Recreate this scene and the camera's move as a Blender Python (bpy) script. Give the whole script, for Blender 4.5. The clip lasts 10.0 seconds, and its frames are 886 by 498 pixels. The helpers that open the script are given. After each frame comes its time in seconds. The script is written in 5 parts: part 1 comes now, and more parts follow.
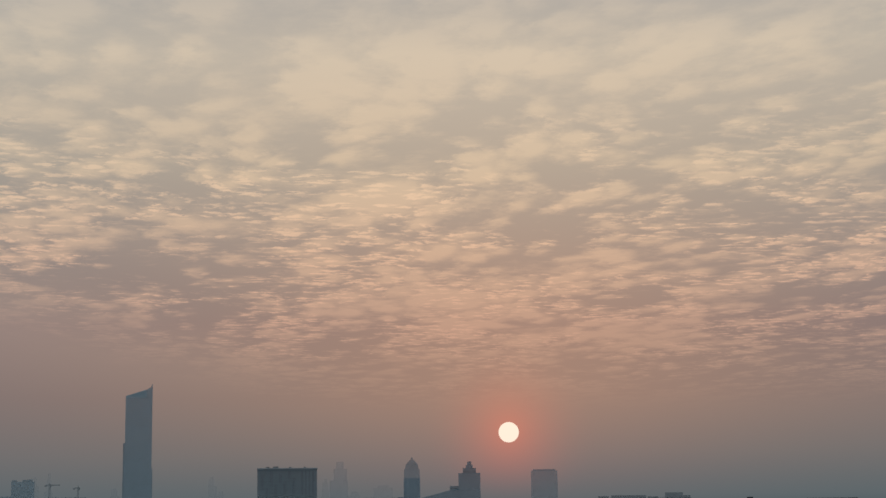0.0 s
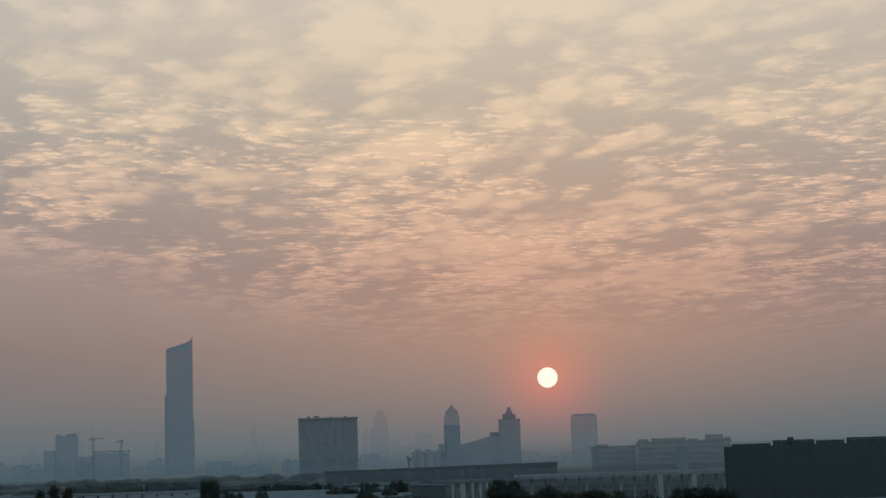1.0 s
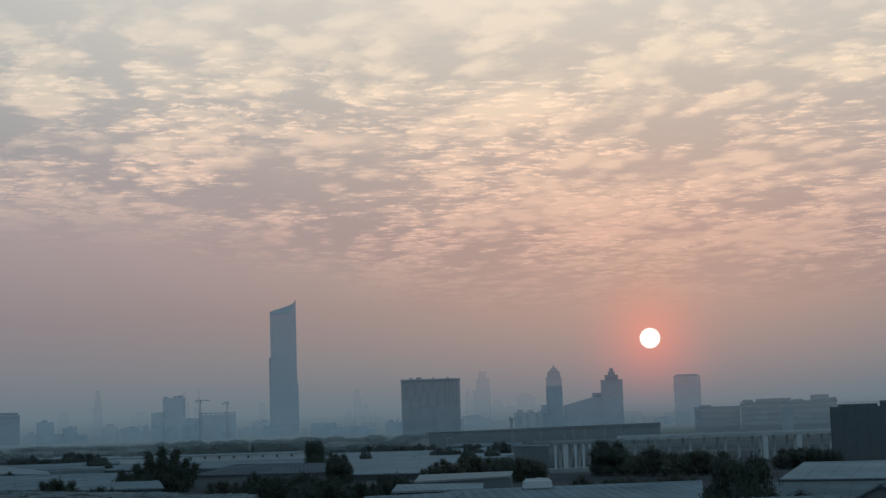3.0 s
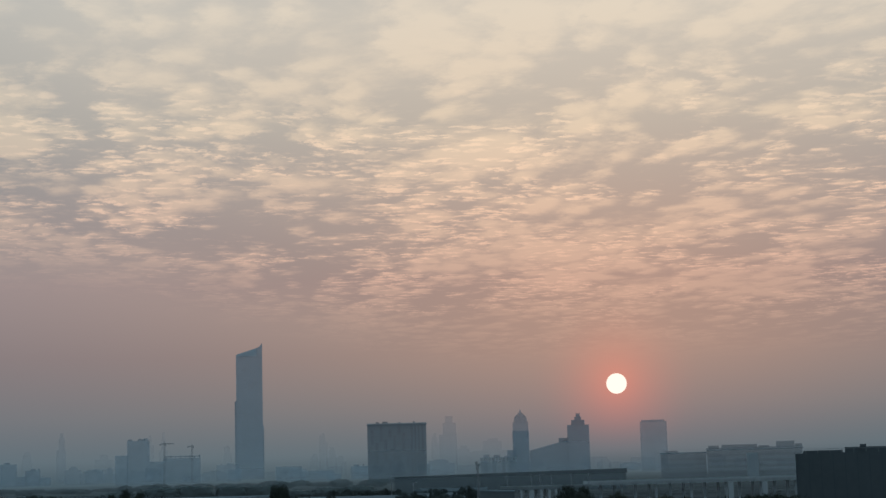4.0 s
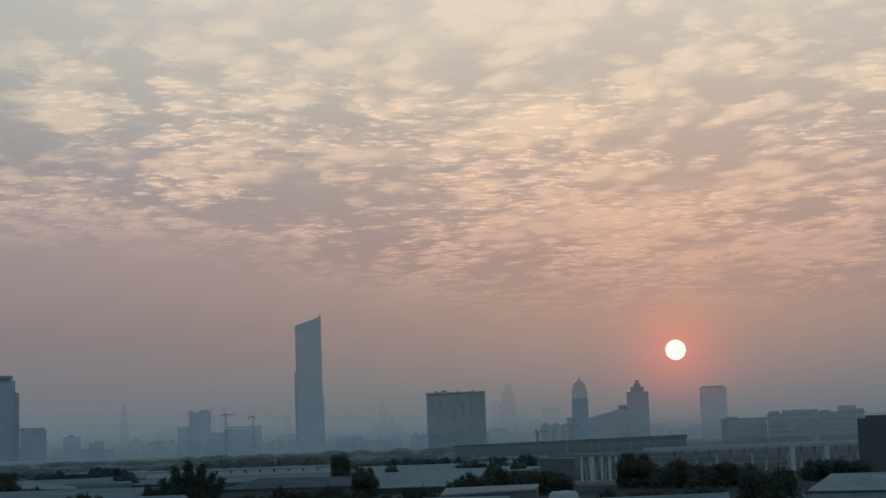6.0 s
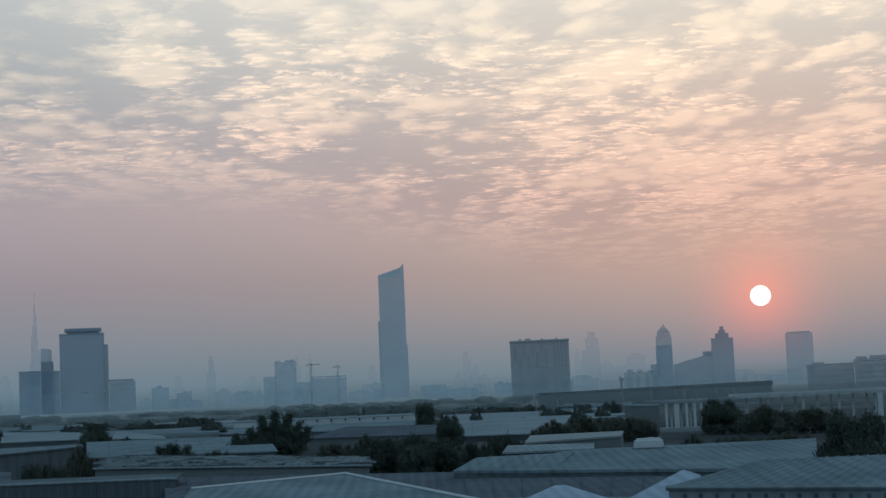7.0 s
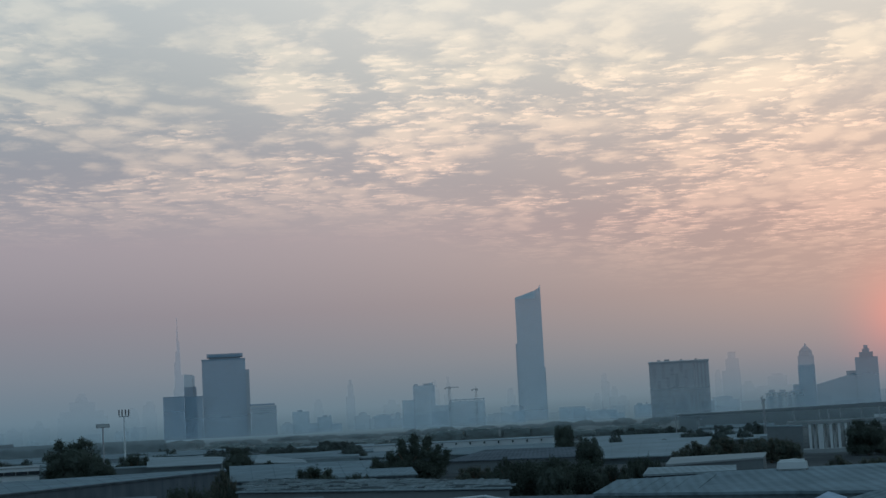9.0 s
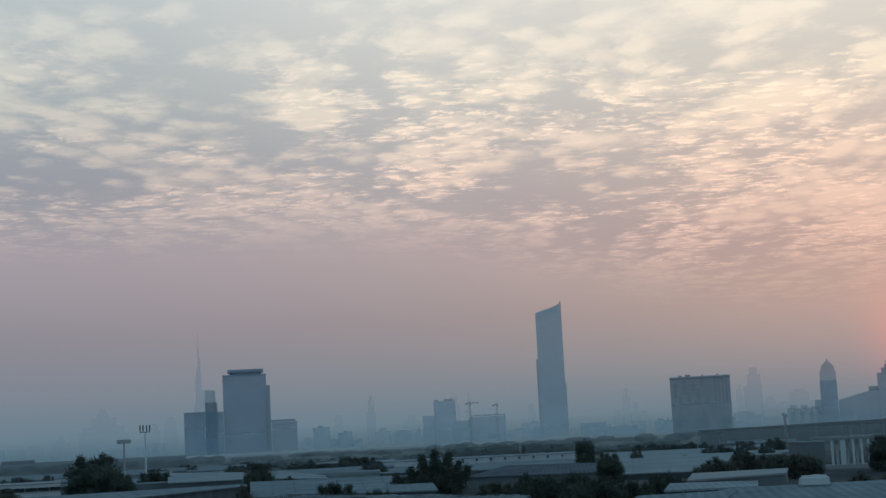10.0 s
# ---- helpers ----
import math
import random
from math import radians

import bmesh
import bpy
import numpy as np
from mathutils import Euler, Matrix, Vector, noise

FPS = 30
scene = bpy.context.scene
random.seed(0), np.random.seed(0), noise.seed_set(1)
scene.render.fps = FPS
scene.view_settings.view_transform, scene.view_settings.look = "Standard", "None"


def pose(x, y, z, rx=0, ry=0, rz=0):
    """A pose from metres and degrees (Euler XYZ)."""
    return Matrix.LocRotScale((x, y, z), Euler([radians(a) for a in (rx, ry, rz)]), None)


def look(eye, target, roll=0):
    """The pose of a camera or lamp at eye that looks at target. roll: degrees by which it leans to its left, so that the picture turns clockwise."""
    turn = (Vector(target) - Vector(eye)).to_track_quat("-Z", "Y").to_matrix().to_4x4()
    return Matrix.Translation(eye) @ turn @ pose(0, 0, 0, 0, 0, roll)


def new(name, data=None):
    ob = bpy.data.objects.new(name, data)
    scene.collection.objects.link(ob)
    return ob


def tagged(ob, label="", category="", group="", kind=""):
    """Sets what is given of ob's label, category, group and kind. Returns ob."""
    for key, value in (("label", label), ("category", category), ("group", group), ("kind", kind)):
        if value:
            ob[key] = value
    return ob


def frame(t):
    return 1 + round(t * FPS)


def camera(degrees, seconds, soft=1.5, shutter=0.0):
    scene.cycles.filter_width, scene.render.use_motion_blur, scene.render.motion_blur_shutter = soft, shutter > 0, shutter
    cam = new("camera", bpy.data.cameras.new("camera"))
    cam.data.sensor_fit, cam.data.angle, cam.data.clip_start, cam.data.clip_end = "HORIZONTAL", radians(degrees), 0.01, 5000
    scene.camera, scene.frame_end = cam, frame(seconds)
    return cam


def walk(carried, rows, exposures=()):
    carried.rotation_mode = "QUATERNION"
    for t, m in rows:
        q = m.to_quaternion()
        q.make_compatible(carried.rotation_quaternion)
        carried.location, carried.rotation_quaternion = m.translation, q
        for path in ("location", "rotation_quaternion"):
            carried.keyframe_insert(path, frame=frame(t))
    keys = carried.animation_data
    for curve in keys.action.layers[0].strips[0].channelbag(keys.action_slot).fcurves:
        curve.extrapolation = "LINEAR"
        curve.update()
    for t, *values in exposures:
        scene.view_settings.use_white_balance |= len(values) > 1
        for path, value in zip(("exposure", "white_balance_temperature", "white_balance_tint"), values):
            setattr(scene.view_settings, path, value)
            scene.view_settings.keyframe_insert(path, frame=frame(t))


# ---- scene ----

EYE = 14.0  # the camera stands on a roof, about four storeys up
cam = camera(30.4, 10.0)


def aim(yaw, pitch, roll):
    """The hand-held camera turns where it stands: degrees to the right, upwards, and its lean."""
    return pose(0, 0, EYE, 90 + pitch, 0, -yaw) @ pose(0, 0, 0, 0, 0, roll)


walk(cam, [(t, aim(a, b, c)) for t, a, b, c in (
    (0.0, 10.16, 9.18, -0.64), (0.2, 10.28, 8.80, -0.81), (0.5, 9.86, 8.42, -1.06), (0.7, 9.58, 7.84, -1.32),
    (1.0, 8.86, 7.36, -1.70), (1.2, 7.64, 7.35, -1.74), (1.5, 6.37, 6.75, -1.79), (1.7, 6.03, 6.05, -1.77),
    (1.8, 5.61, 5.69, -1.76), (2.0, 5.69, 5.78, -1.76), (2.2, 5.19, 5.84, -1.76), (3.3, 5.36, 6.54, -1.84),
    (3.5, 6.00, 7.38, -1.53), (3.7, 6.52, 7.86, -1.53), (4.0, 6.45, 7.63, -1.52), (4.2, 6.36, 7.41, -1.55),
    (4.5, 6.40, 7.24, -1.60), (4.7, 6.57, 7.17, -1.62), (5.0, 6.85, 7.38, -1.66), (5.2, 6.85, 7.08, -1.70),
    (6.3, 3.58, 6.58, -2.16), (6.5, 3.28, 6.37, -2.20), (6.7, 2.54, 5.46, -2.32), (6.9, 1.62, 4.81, -2.43),
    (7.0, 1.44, 4.91, -2.49), (7.2, 1.10, 5.05, -2.56), (7.3, 0.80, 5.15, -2.60), (7.5, -0.15, 6.01, -2.68),
    (7.7, -1.27, 6.18, -2.67), (8.0, -2.28, 5.80, -2.64), (8.2, -2.35, 5.50, -2.65), (8.5, -2.53, 5.99, -2.70),
    (8.7, -2.76, 6.15, -2.76), (9.0, -3.32, 5.92, -2.92), (9.2, -3.19, 5.80, -2.90), (9.5, -3.51, 6.06, -2.91),
    (9.7, -3.53, 6.19, -2.90), (10.0, -4.01, 6.50, -2.92))],
     exposures=((0.0, -0.42, 7000, 12), (1.0, -0.22, 6900, 12), (1.5, -0.27, 6850, 12), (2.0, -0.02, 6450, 11), (3.5, 0.04, 6300, 10), (4.0, -0.16, 6500, 10), (5.0, -0.18, 6550, 10), (6.5, 0.0, 6350, 10), (7.0, 0.28, 6100, 8), (9.0, 0.20, 6000, 7), (10.0, 0.22, 6000, 7)))

SUN_AZ, SUN_EL = 12.384, 2.742


def srgb(r, g, b):
    return tuple(((c / 255 + 0.055) / 1.055) ** 2.4 if c > 10 else c / 255 / 12.92 for c in (r, g, b)) + (1.0,)


# ---- sky and sun ----
class Net:
    """A short hand for node trees."""

    def __init__(self, tree):
        self.tree = tree
        tree.nodes.clear()

    def add(self, kind):
        return self.tree.nodes.new(kind)

    def put(self, socket, value):
        if isinstance(value, bpy.types.NodeSocket):
            self.tree.links.new(value, socket)
        elif value is not None:
            socket.default_value = value

    def math(self, op, a, b=None, c=None, clamp=False):
        node = self.add("ShaderNodeMath")
        node.operation, node.use_clamp = op, clamp
        for socket, value in zip(node.inputs, (a, b, c)):
            self.put(socket, value)
        return node.outputs[0]

    def vec(self, op, a, b=None):
        node = self.add("ShaderNodeVectorMath")
        node.operation = op
        for socket, value in zip(node.inputs, (a, b)):
            self.put(socket, value)
        return node

    def span(self, value, a, b, c=0.0, d=1.0, smooth=True):
        node = self.add("ShaderNodeMapRange")
        node.interpolation_type = "SMOOTHSTEP" if smooth else "LINEAR"
        for socket, v in zip(node.inputs[:5], (value, a, b, c, d)):
            self.put(socket, v)
        return node.outputs[0]

    def mix(self, fac, a, b, blend="MIX"):
        node = self.add("ShaderNodeMix")
        node.data_type, node.blend_type = "RGBA", blend
        self.put(node.inputs[0], fac)
        self.put(node.inputs[6], a)
        self.put(node.inputs[7], b)
        return node.outputs[2]

    def ramp(self, fac, stops):
        node = self.add("ShaderNodeValToRGB")
        ramp = node.color_ramp
        while len(ramp.elements) < len(stops):
            ramp.elements.new(0.5)
        for e, (at, colour) in zip(ramp.elements, stops):
            e.position, e.color = at, colour
        self.put(node.inputs[0], fac)
        return node.outputs[0]

    def noise(self, vector, scale, detail=4.0, rough=0.5, distort=0.0):
        node = self.add("ShaderNodeTexNoise")
        self.put(node.inputs["Vector"], vector)
        node.inputs["Scale"].default_value = scale
        node.inputs["Detail"].default_value = detail
        node.inputs["Roughness"].default_value = rough
        node.inputs["Distortion"].default_value = distort
        return node.outputs[0]

    def xyz(self, x, y, z=0.0):
        node = self.add("ShaderNodeCombineXYZ")
        for socket, v in zip(node.inputs, (x, y, z)):
            self.put(socket, v)
        return node.outputs[0]


sun_way = Vector((math.sin(radians(SUN_AZ)) * math.cos(radians(SUN_EL)), math.cos(radians(SUN_AZ)) * math.cos(radians(SUN_EL)), math.sin(radians(SUN_EL))))


# thin dull gaps and thick bright heaps in the cloud sheet: bearing, elevation, half width, half height (degrees), strength
CLOUD_GAPS = ((-6.7, 12.4, 1.2, 1.6, -1), (0.8, 11.3, 1.1, 0.7, -1.2), (3.5, 9.4, 1.0, 0.6, -0.9), (-1.6, 8.3, 1.8, 0.5, -0.8),
              (-5.8, 8.3, 2.0, 0.5, -0.7), (-3.6, 6.0, 2.2, 0.4, -0.8), (7.5, 5.5, 2.2, 0.4, -0.8), (17.0, 7.2, 1.4, 0.4, -0.8),
              (14.3, 11.5, 1.6, 0.4, -0.7), (5.4, 12.3, 0.9, 1.0, -0.7), (20.7, 4.3, 1.8, 0.4, -0.6), (-16.1, 8.8, 2.6, 0.8, -0.8),
              (-9.8, 10.7, 0.9, 0.6, -0.6))
CLOUD_HEAPS = ((-4.6, 12.2, 1.6, 0.8, 0.8), (-1.0, 12.3, 1.2, 0.8, 0.9), (7.0, 11.0, 1.3, 0.6, 0.8), (15.2, 10.7, 1.9, 0.4, 1.0),
              (19.0, 11.7, 2.0, 0.5, 1.0), (11.5, 7.2, 3.0, 0.9, 0.6), (-3.0, 10.5, 1.8, 0.5, 0.7), (2.2, 9.9, 1.6, 0.4, 0.8),
              (-10.9, 13.9, 1.4, 0.4, 0.9), (-8.8, 11.5, 1.2, 0.9, 0.7), (-4.7, 11.4, 1.4, 1.0, 0.8))


def build_sky():
    world = bpy.data.worlds.new("sky")
    scene.world = world
    world.use_nodes = True
    n = Net(world.node_tree)
    way = n.vec("NORMALIZE", n.add("ShaderNodeTexCoord").outputs["Generated"]).outputs[0]
    parts = n.add("ShaderNodeSeparateXYZ")
    n.put(parts.inputs[0], way)
    x, y, z = parts.outputs
    rise = n.span(z, -0.05, 0.35, smooth=False)
    at = lambda deg: (math.sin(radians(deg)) + 0.05) / 0.40
    clear = n.ramp(rise, [(0.0, srgb(56, 74, 88)), (at(-0.8), srgb(72, 91, 99)), (at(-0.05), srgb(84, 102, 111)), (at(0.5), srgb(103, 118, 126)), (at(2.0), srgb(122, 125, 130)),
                          (at(4.0), srgb(137, 128, 132)), (at(6.5), srgb(157, 143, 145)), (at(9.0), srgb(179, 167, 161)),
                          (at(12.0), srgb(194, 189, 178)), (at(16.0), srgb(206, 204, 194)), (1.0, srgb(165, 176, 186))])
    # the cloud sheet, seen in perspective: places on a level plane overhead
    lift = n.math("ADD", n.math("MAXIMUM", z, 0.0), 0.035)
    u, v = n.math("DIVIDE", x, lift), n.math("DIVIDE", y, lift)
    warp = n.math("MULTIPLY", n.math("SUBTRACT", n.noise(n.xyz(n.math("MULTIPLY", u, 1.1), n.math("MULTIPLY", v, 0.7)), 1.0, 2.0), 0.5), 0.28)
    uu = n.math("ADD", u, warp)
    vv = n.math("SUBTRACT", v, n.math("MULTIPLY", warp, 0.9))
    banks = n.noise(n.xyz(n.math("ADD", n.math("MULTIPLY", uu, 2.1), n.math("MULTIPLY", vv, 0.35)), n.math("MULTIPLY", vv, 0.8), 3.7), 1.0, 2.0, 0.5)
    cells = n.noise(n.xyz(n.math("MULTIPLY", uu, 5.6), n.math("MULTIPLY", vv, 3.1), 1.3), 1.0, 2.0, 0.5)
    fine = n.noise(n.xyz(n.math("MULTIPLY", uu, 14.0), n.math("MULTIPLY", vv, 9.5), 8.1), 1.0, 5.0, 0.62)
    crisp = n.noise(n.xyz(n.math("MULTIPLY", uu, 30.0), n.math("MULTIPLY", vv, 26.0), 4.4), 1.0, 3.0, 0.6)
    puff = n.add("ShaderNodeTexVoronoi")
    puff.feature = "SMOOTH_F1"
    n.put(puff.inputs["Vector"], n.xyz(n.math("ADD", n.math("MULTIPLY", uu, 8.5), n.math("MULTIPLY", fine, 1.1)), n.math("ADD", n.math("MULTIPLY", vv, 5.4), n.math("MULTIPLY", cells, 1.3)), 0.7))
    puff.inputs["Scale"].default_value, puff.inputs["Smoothness"].default_value = 1.0, 0.5
    heap = n.span(puff.outputs["Distance"], 0.70, 0.10)
    # small rolls of cloud, in flocks, that catch the light low over the sun
    roll = n.add("ShaderNodeTexVoronoi")
    roll.feature = "SMOOTH_F1"
    n.put(roll.inputs["Vector"], n.xyz(n.math("ADD", n.math("MULTIPLY", uu, 15.0), n.math("MULTIPLY", crisp, 1.6)), n.math("ADD", n.math("MULTIPLY", vv, 22.0), n.math("MULTIPLY", fine, 2.6)), 2.9))
    roll.inputs["Scale"].default_value, roll.inputs["Smoothness"].default_value = 1.0, 0.25
    flock = n.span(n.noise(n.xyz(n.math("MULTIPLY", uu, 1.9), n.math("MULTIPLY", vv, 1.5), 5.5), 1.0, 2.0, 0.5), 0.36, 0.56)
    rolls = n.math("MULTIPLY", n.span(roll.outputs["Distance"], 0.60, 0.22), flock)
    mass = n.math("ADD", n.math("ADD", n.math("MULTIPLY", cells, 0.38), n.math("MULTIPLY", heap, 0.22)), n.math("ADD", n.math("MULTIPLY", fine, 0.25), n.math("MULTIPLY", crisp, 0.17)))
    body = n.math("ADD", n.math("MULTIPLY", banks, 0.40), n.math("MULTIPLY", mass, 0.60))
    bearing = n.math("ADD", n.math("MULTIPLY", n.math("ARCTAN2", x, y), 180 / math.pi), n.math("MULTIPLY", n.math("SUBTRACT", cells, 0.5), 2.6))
    height = n.math("ADD", n.math("MULTIPLY", n.math("ARCSINE", z), 180 / math.pi), n.math("MULTIPLY", n.math("SUBTRACT", banks, 0.5), 1.6))
    for az, el, w, h, push in CLOUD_GAPS + CLOUD_HEAPS:
        a = n.math("DIVIDE", n.math("SUBTRACT", bearing, az), w)
        b = n.math("DIVIDE", n.math("SUBTRACT", height, el), h)
        far = n.math("ADD", n.math("MULTIPLY", a, a), n.math("MULTIPLY", b, b))
        body = n.math("ADD", body, n.math("MULTIPLY", n.math("EXPONENT", n.math("MULTIPLY", far, -1.0)), push * 0.085))
    shape = n.span(body, 0.40, 0.60)
    soft = n.math("MULTIPLY", n.span(z, 0.15, 0.27), 0.5)
    shape = n.math("ADD", n.math("MULTIPLY", shape, n.math("SUBTRACT", 1.0, soft)), n.math("MULTIPLY", soft, 0.66))
    glint = n.math("MULTIPLY", n.math("MULTIPLY", n.math("MULTIPLY", n.span(crisp, 0.36, 0.52), rolls), n.span(body, 0.36, 0.50)), n.span(z, 0.27, 0.16))
    # the sheet thins out towards the horizon, where dust hides it
    low = n.math("SUBTRACT", z, n.math("MULTIPLY", n.span(bearing, 8.0, -8.0), 0.05))
    shown = n.math("MULTIPLY", n.span(low, 0.055, 0.115), n.span(z, 0.45, 0.2, 0.45, 1.0))
    dark = n.mix(1.0, clear, (0.72, 0.77, 0.86, 1), "MULTIPLY")
    lit = n.mix(1.0, clear, (1.36, 1.22, 1.11, 1), "MULTIPLY")
    clouds = n.mix(shape, dark, lit)
    clouds = n.mix(n.math("MULTIPLY", glint, 0.9), clouds, n.mix(1.0, clear, (1.85, 1.52, 1.30, 1), "MULTIPLY"))
    sky = n.mix(shown, clear, clouds)
    # light spreads round the sun in the dust
    dot = n.vec("DOT_PRODUCT", way, tuple(sun_way)).outputs["Value"]
    angle = n.math("MULTIPLY", n.math("ARCCOSINE", n.math("MINIMUM", dot, 1.0)), 180 / math.pi)
    above = n.span(z, -0.012, 0.03)
    near = n.math("MULTIPLY", above, n.math("POWER", n.span(angle, 3.4, 0.2, smooth=False), 2.4))
    wide = n.math("MULTIPLY", above, n.math("POWER", n.span(angle, 13.0, 0.0, smooth=False), 2.0))
    sky = n.mix(n.math("MULTIPLY", wide, 0.15), sky, srgb(202, 140, 142))
    sky = n.mix(n.math("MULTIPLY", near, 0.54), sky, srgb(240, 136, 124))
    # overhead and away from the sun the dusk is blue and dim
    away = n.math("MAXIMUM", n.span(y, 0.86, 0.42), n.span(z, 0.30, 0.52))
    sky = n.mix(away, sky, (0.245, 0.345, 0.41, 1))
    left = n.span(x, 0.05, -0.40)
    sky = n.mix(n.math("MULTIPLY", left, 0.45), sky, n.mix(1.0, sky, (0.82, 0.93, 1.03, 1), "MULTIPLY"))
    # the sheet is thicker and duller high up on the side away from the sun
    dull = n.math("MULTIPLY", n.span(x, -0.06, -0.30), n.span(z, 0.09, 0.19))
    sky = n.mix(dull, sky, n.mix(1.0, sky, (0.80, 0.83, 0.86, 1), "MULTIPLY"))
    disc = n.span(angle, 0.364, 0.340)
    sky = n.mix(disc, sky, (1.25, 1.12, 1.0, 1))
    air = n.add("ShaderNodeTexSky")
    air.sky_type, air.sun_disc, air.sun_elevation, air.sun_rotation, air.dust_density = "NISHITA", False, radians(SUN_EL), radians(SUN_AZ), 6.0
    glow = n.add("ShaderNodeBackground")
    n.put(glow.inputs[0], sky)
    thin = n.add("ShaderNodeBackground")
    n.put(thin.inputs[0], air.outputs[0])
    thin.inputs[1].default_value = 0.01
    both = n.add("ShaderNodeAddShader")
    n.put(both.inputs[0], glow.outputs[0])
    n.put(both.inputs[1], thin.outputs[0])
    out = n.add("ShaderNodeOutputWorld")
    n.put(out.inputs[0], both.outputs[0])


build_sky()
sun = new("sun", bpy.data.lights.new("sun", "SUN"))
sun.data.energy, sun.data.angle, sun.data.color = 0.08, radians(0.7), (1.0, 0.55, 0.38)
sun.matrix_world = look(sun_way * 100, (0, 0, 0))
scene.cycles.transparent_max_bounces = 40


# ---- materials ----
def surface(name, colour, rough=0.8, metal=0.0, haze=0.0, grain=1.5, amount=0.25, stain=0.08, bump=0.0, grid=None, streak=False, gloss=0.0, low_haze=False):
    """A worn surface: grain and stains at two scales. haze: how see-through it is made, to imitate hazy air.
    grid: width and height of window bays in metres, and how dark the panes are."""
    m = bpy.data.materials.new(name)
    m.use_nodes = True
    n = Net(m.node_tree)
    where = n.add("ShaderNodeTexCoord").outputs["Object"]
    base = tuple(colour) + (1.0,)
    small = n.noise(where, grain, 4.0, 0.6)
    if streak:
        s = n.add("ShaderNodeMapping")
        n.put(s.inputs[0], where)
        s.inputs["Scale"].default_value = (1.0, 0.08, 0.08)
        small = n.noise(s.outputs[0], grain * 1.6, 5.0, 0.65)
    big = n.noise(where, stain, 3.0, 0.55)
    tone = n.math("ADD", n.math("MULTIPLY", small, amount), n.math("MULTIPLY", big, amount * 1.6))
    tone = n.math("ADD", tone, 1.0 - amount * 1.3)
    if streak:
        # light and shade of the corrugation painted as tone stripes, and the laps where one sheet covers the next
        place = n.add("ShaderNodeSeparateXYZ")
        n.put(place.inputs[0], where)
        tone = n.math("ADD", tone, n.math("MULTIPLY", n.math("SINE", n.math("MULTIPLY", place.outputs[0], 5.7)), 0.07))
        lap = n.math("GREATER_THAN", n.math("FRACT", n.math("MULTIPLY", place.outputs[1], 0.16)), 0.94)
        tone = n.math("SUBTRACT", tone, n.math("MULTIPLY", lap, 0.10))
    col = n.mix(1.0, base, n.xyz(tone, tone, tone), "MULTIPLY")
    if grid:
        sep = n.add("ShaderNodeSeparateXYZ")
        n.put(sep.inputs[0], where)
        across = n.math("ADD", sep.outputs[0], sep.outputs[1])
        brick = n.add("ShaderNodeTexBrick")
        brick.offset, brick.squash = 0.0, 1.0
        n.put(brick.inputs["Vector"], n.xyz(across, sep.outputs[2]))
        brick.inputs["Scale"].default_value = 1.0
        brick.inputs["Brick Width"].default_value, brick.inputs["Row Height"].default_value = grid[0], grid[1]
        brick.inputs["Mortar Size"].default_value = grid[1] * 0.16
        pane = 0.7 + 0.3 * grid[2]
        brick.inputs["Color1"].default_value = (pane,) * 3 + (1,)
        brick.inputs["Color2"].default_value = (pane * 0.97,) * 3 + (1,)
        brick.inputs["Mortar"].default_value = (1, 1, 1, 1)
        col = n.mix(1.0, col, brick.outputs[0], "MULTIPLY")
    p = n.add("ShaderNodeBsdfPrincipled")
    n.put(p.inputs["Base Color"], col)
    n.put(p.inputs["Roughness"], n.span(small, 0.3, 0.7, max(rough - 0.12, 0.05), min(rough + 0.1, 1.0)))
    p.inputs["Metallic"].default_value = metal
    p.inputs["Specular IOR Level"].default_value = gloss
    if bump:
        b = n.add("ShaderNodeBump")
        b.inputs["Strength"].default_value, b.inputs["Distance"].default_value = 0.6, bump
        n.put(b.inputs["Height"], small)
        n.put(p.inputs["Normal"], b.outputs[0])
    shader = p.outputs[0]
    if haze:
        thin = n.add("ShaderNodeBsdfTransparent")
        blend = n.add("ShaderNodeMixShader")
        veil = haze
        if low_haze:
            # the see-through share grows towards the foot, imitating thicker haze there
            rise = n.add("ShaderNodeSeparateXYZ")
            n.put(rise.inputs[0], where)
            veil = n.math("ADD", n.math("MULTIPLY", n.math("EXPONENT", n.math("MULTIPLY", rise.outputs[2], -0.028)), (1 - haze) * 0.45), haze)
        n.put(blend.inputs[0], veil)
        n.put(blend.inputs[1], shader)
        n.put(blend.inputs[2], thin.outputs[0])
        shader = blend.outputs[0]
    out = n.add("ShaderNodeOutputMaterial")
    n.put(out.inputs[0], shader)
    return m


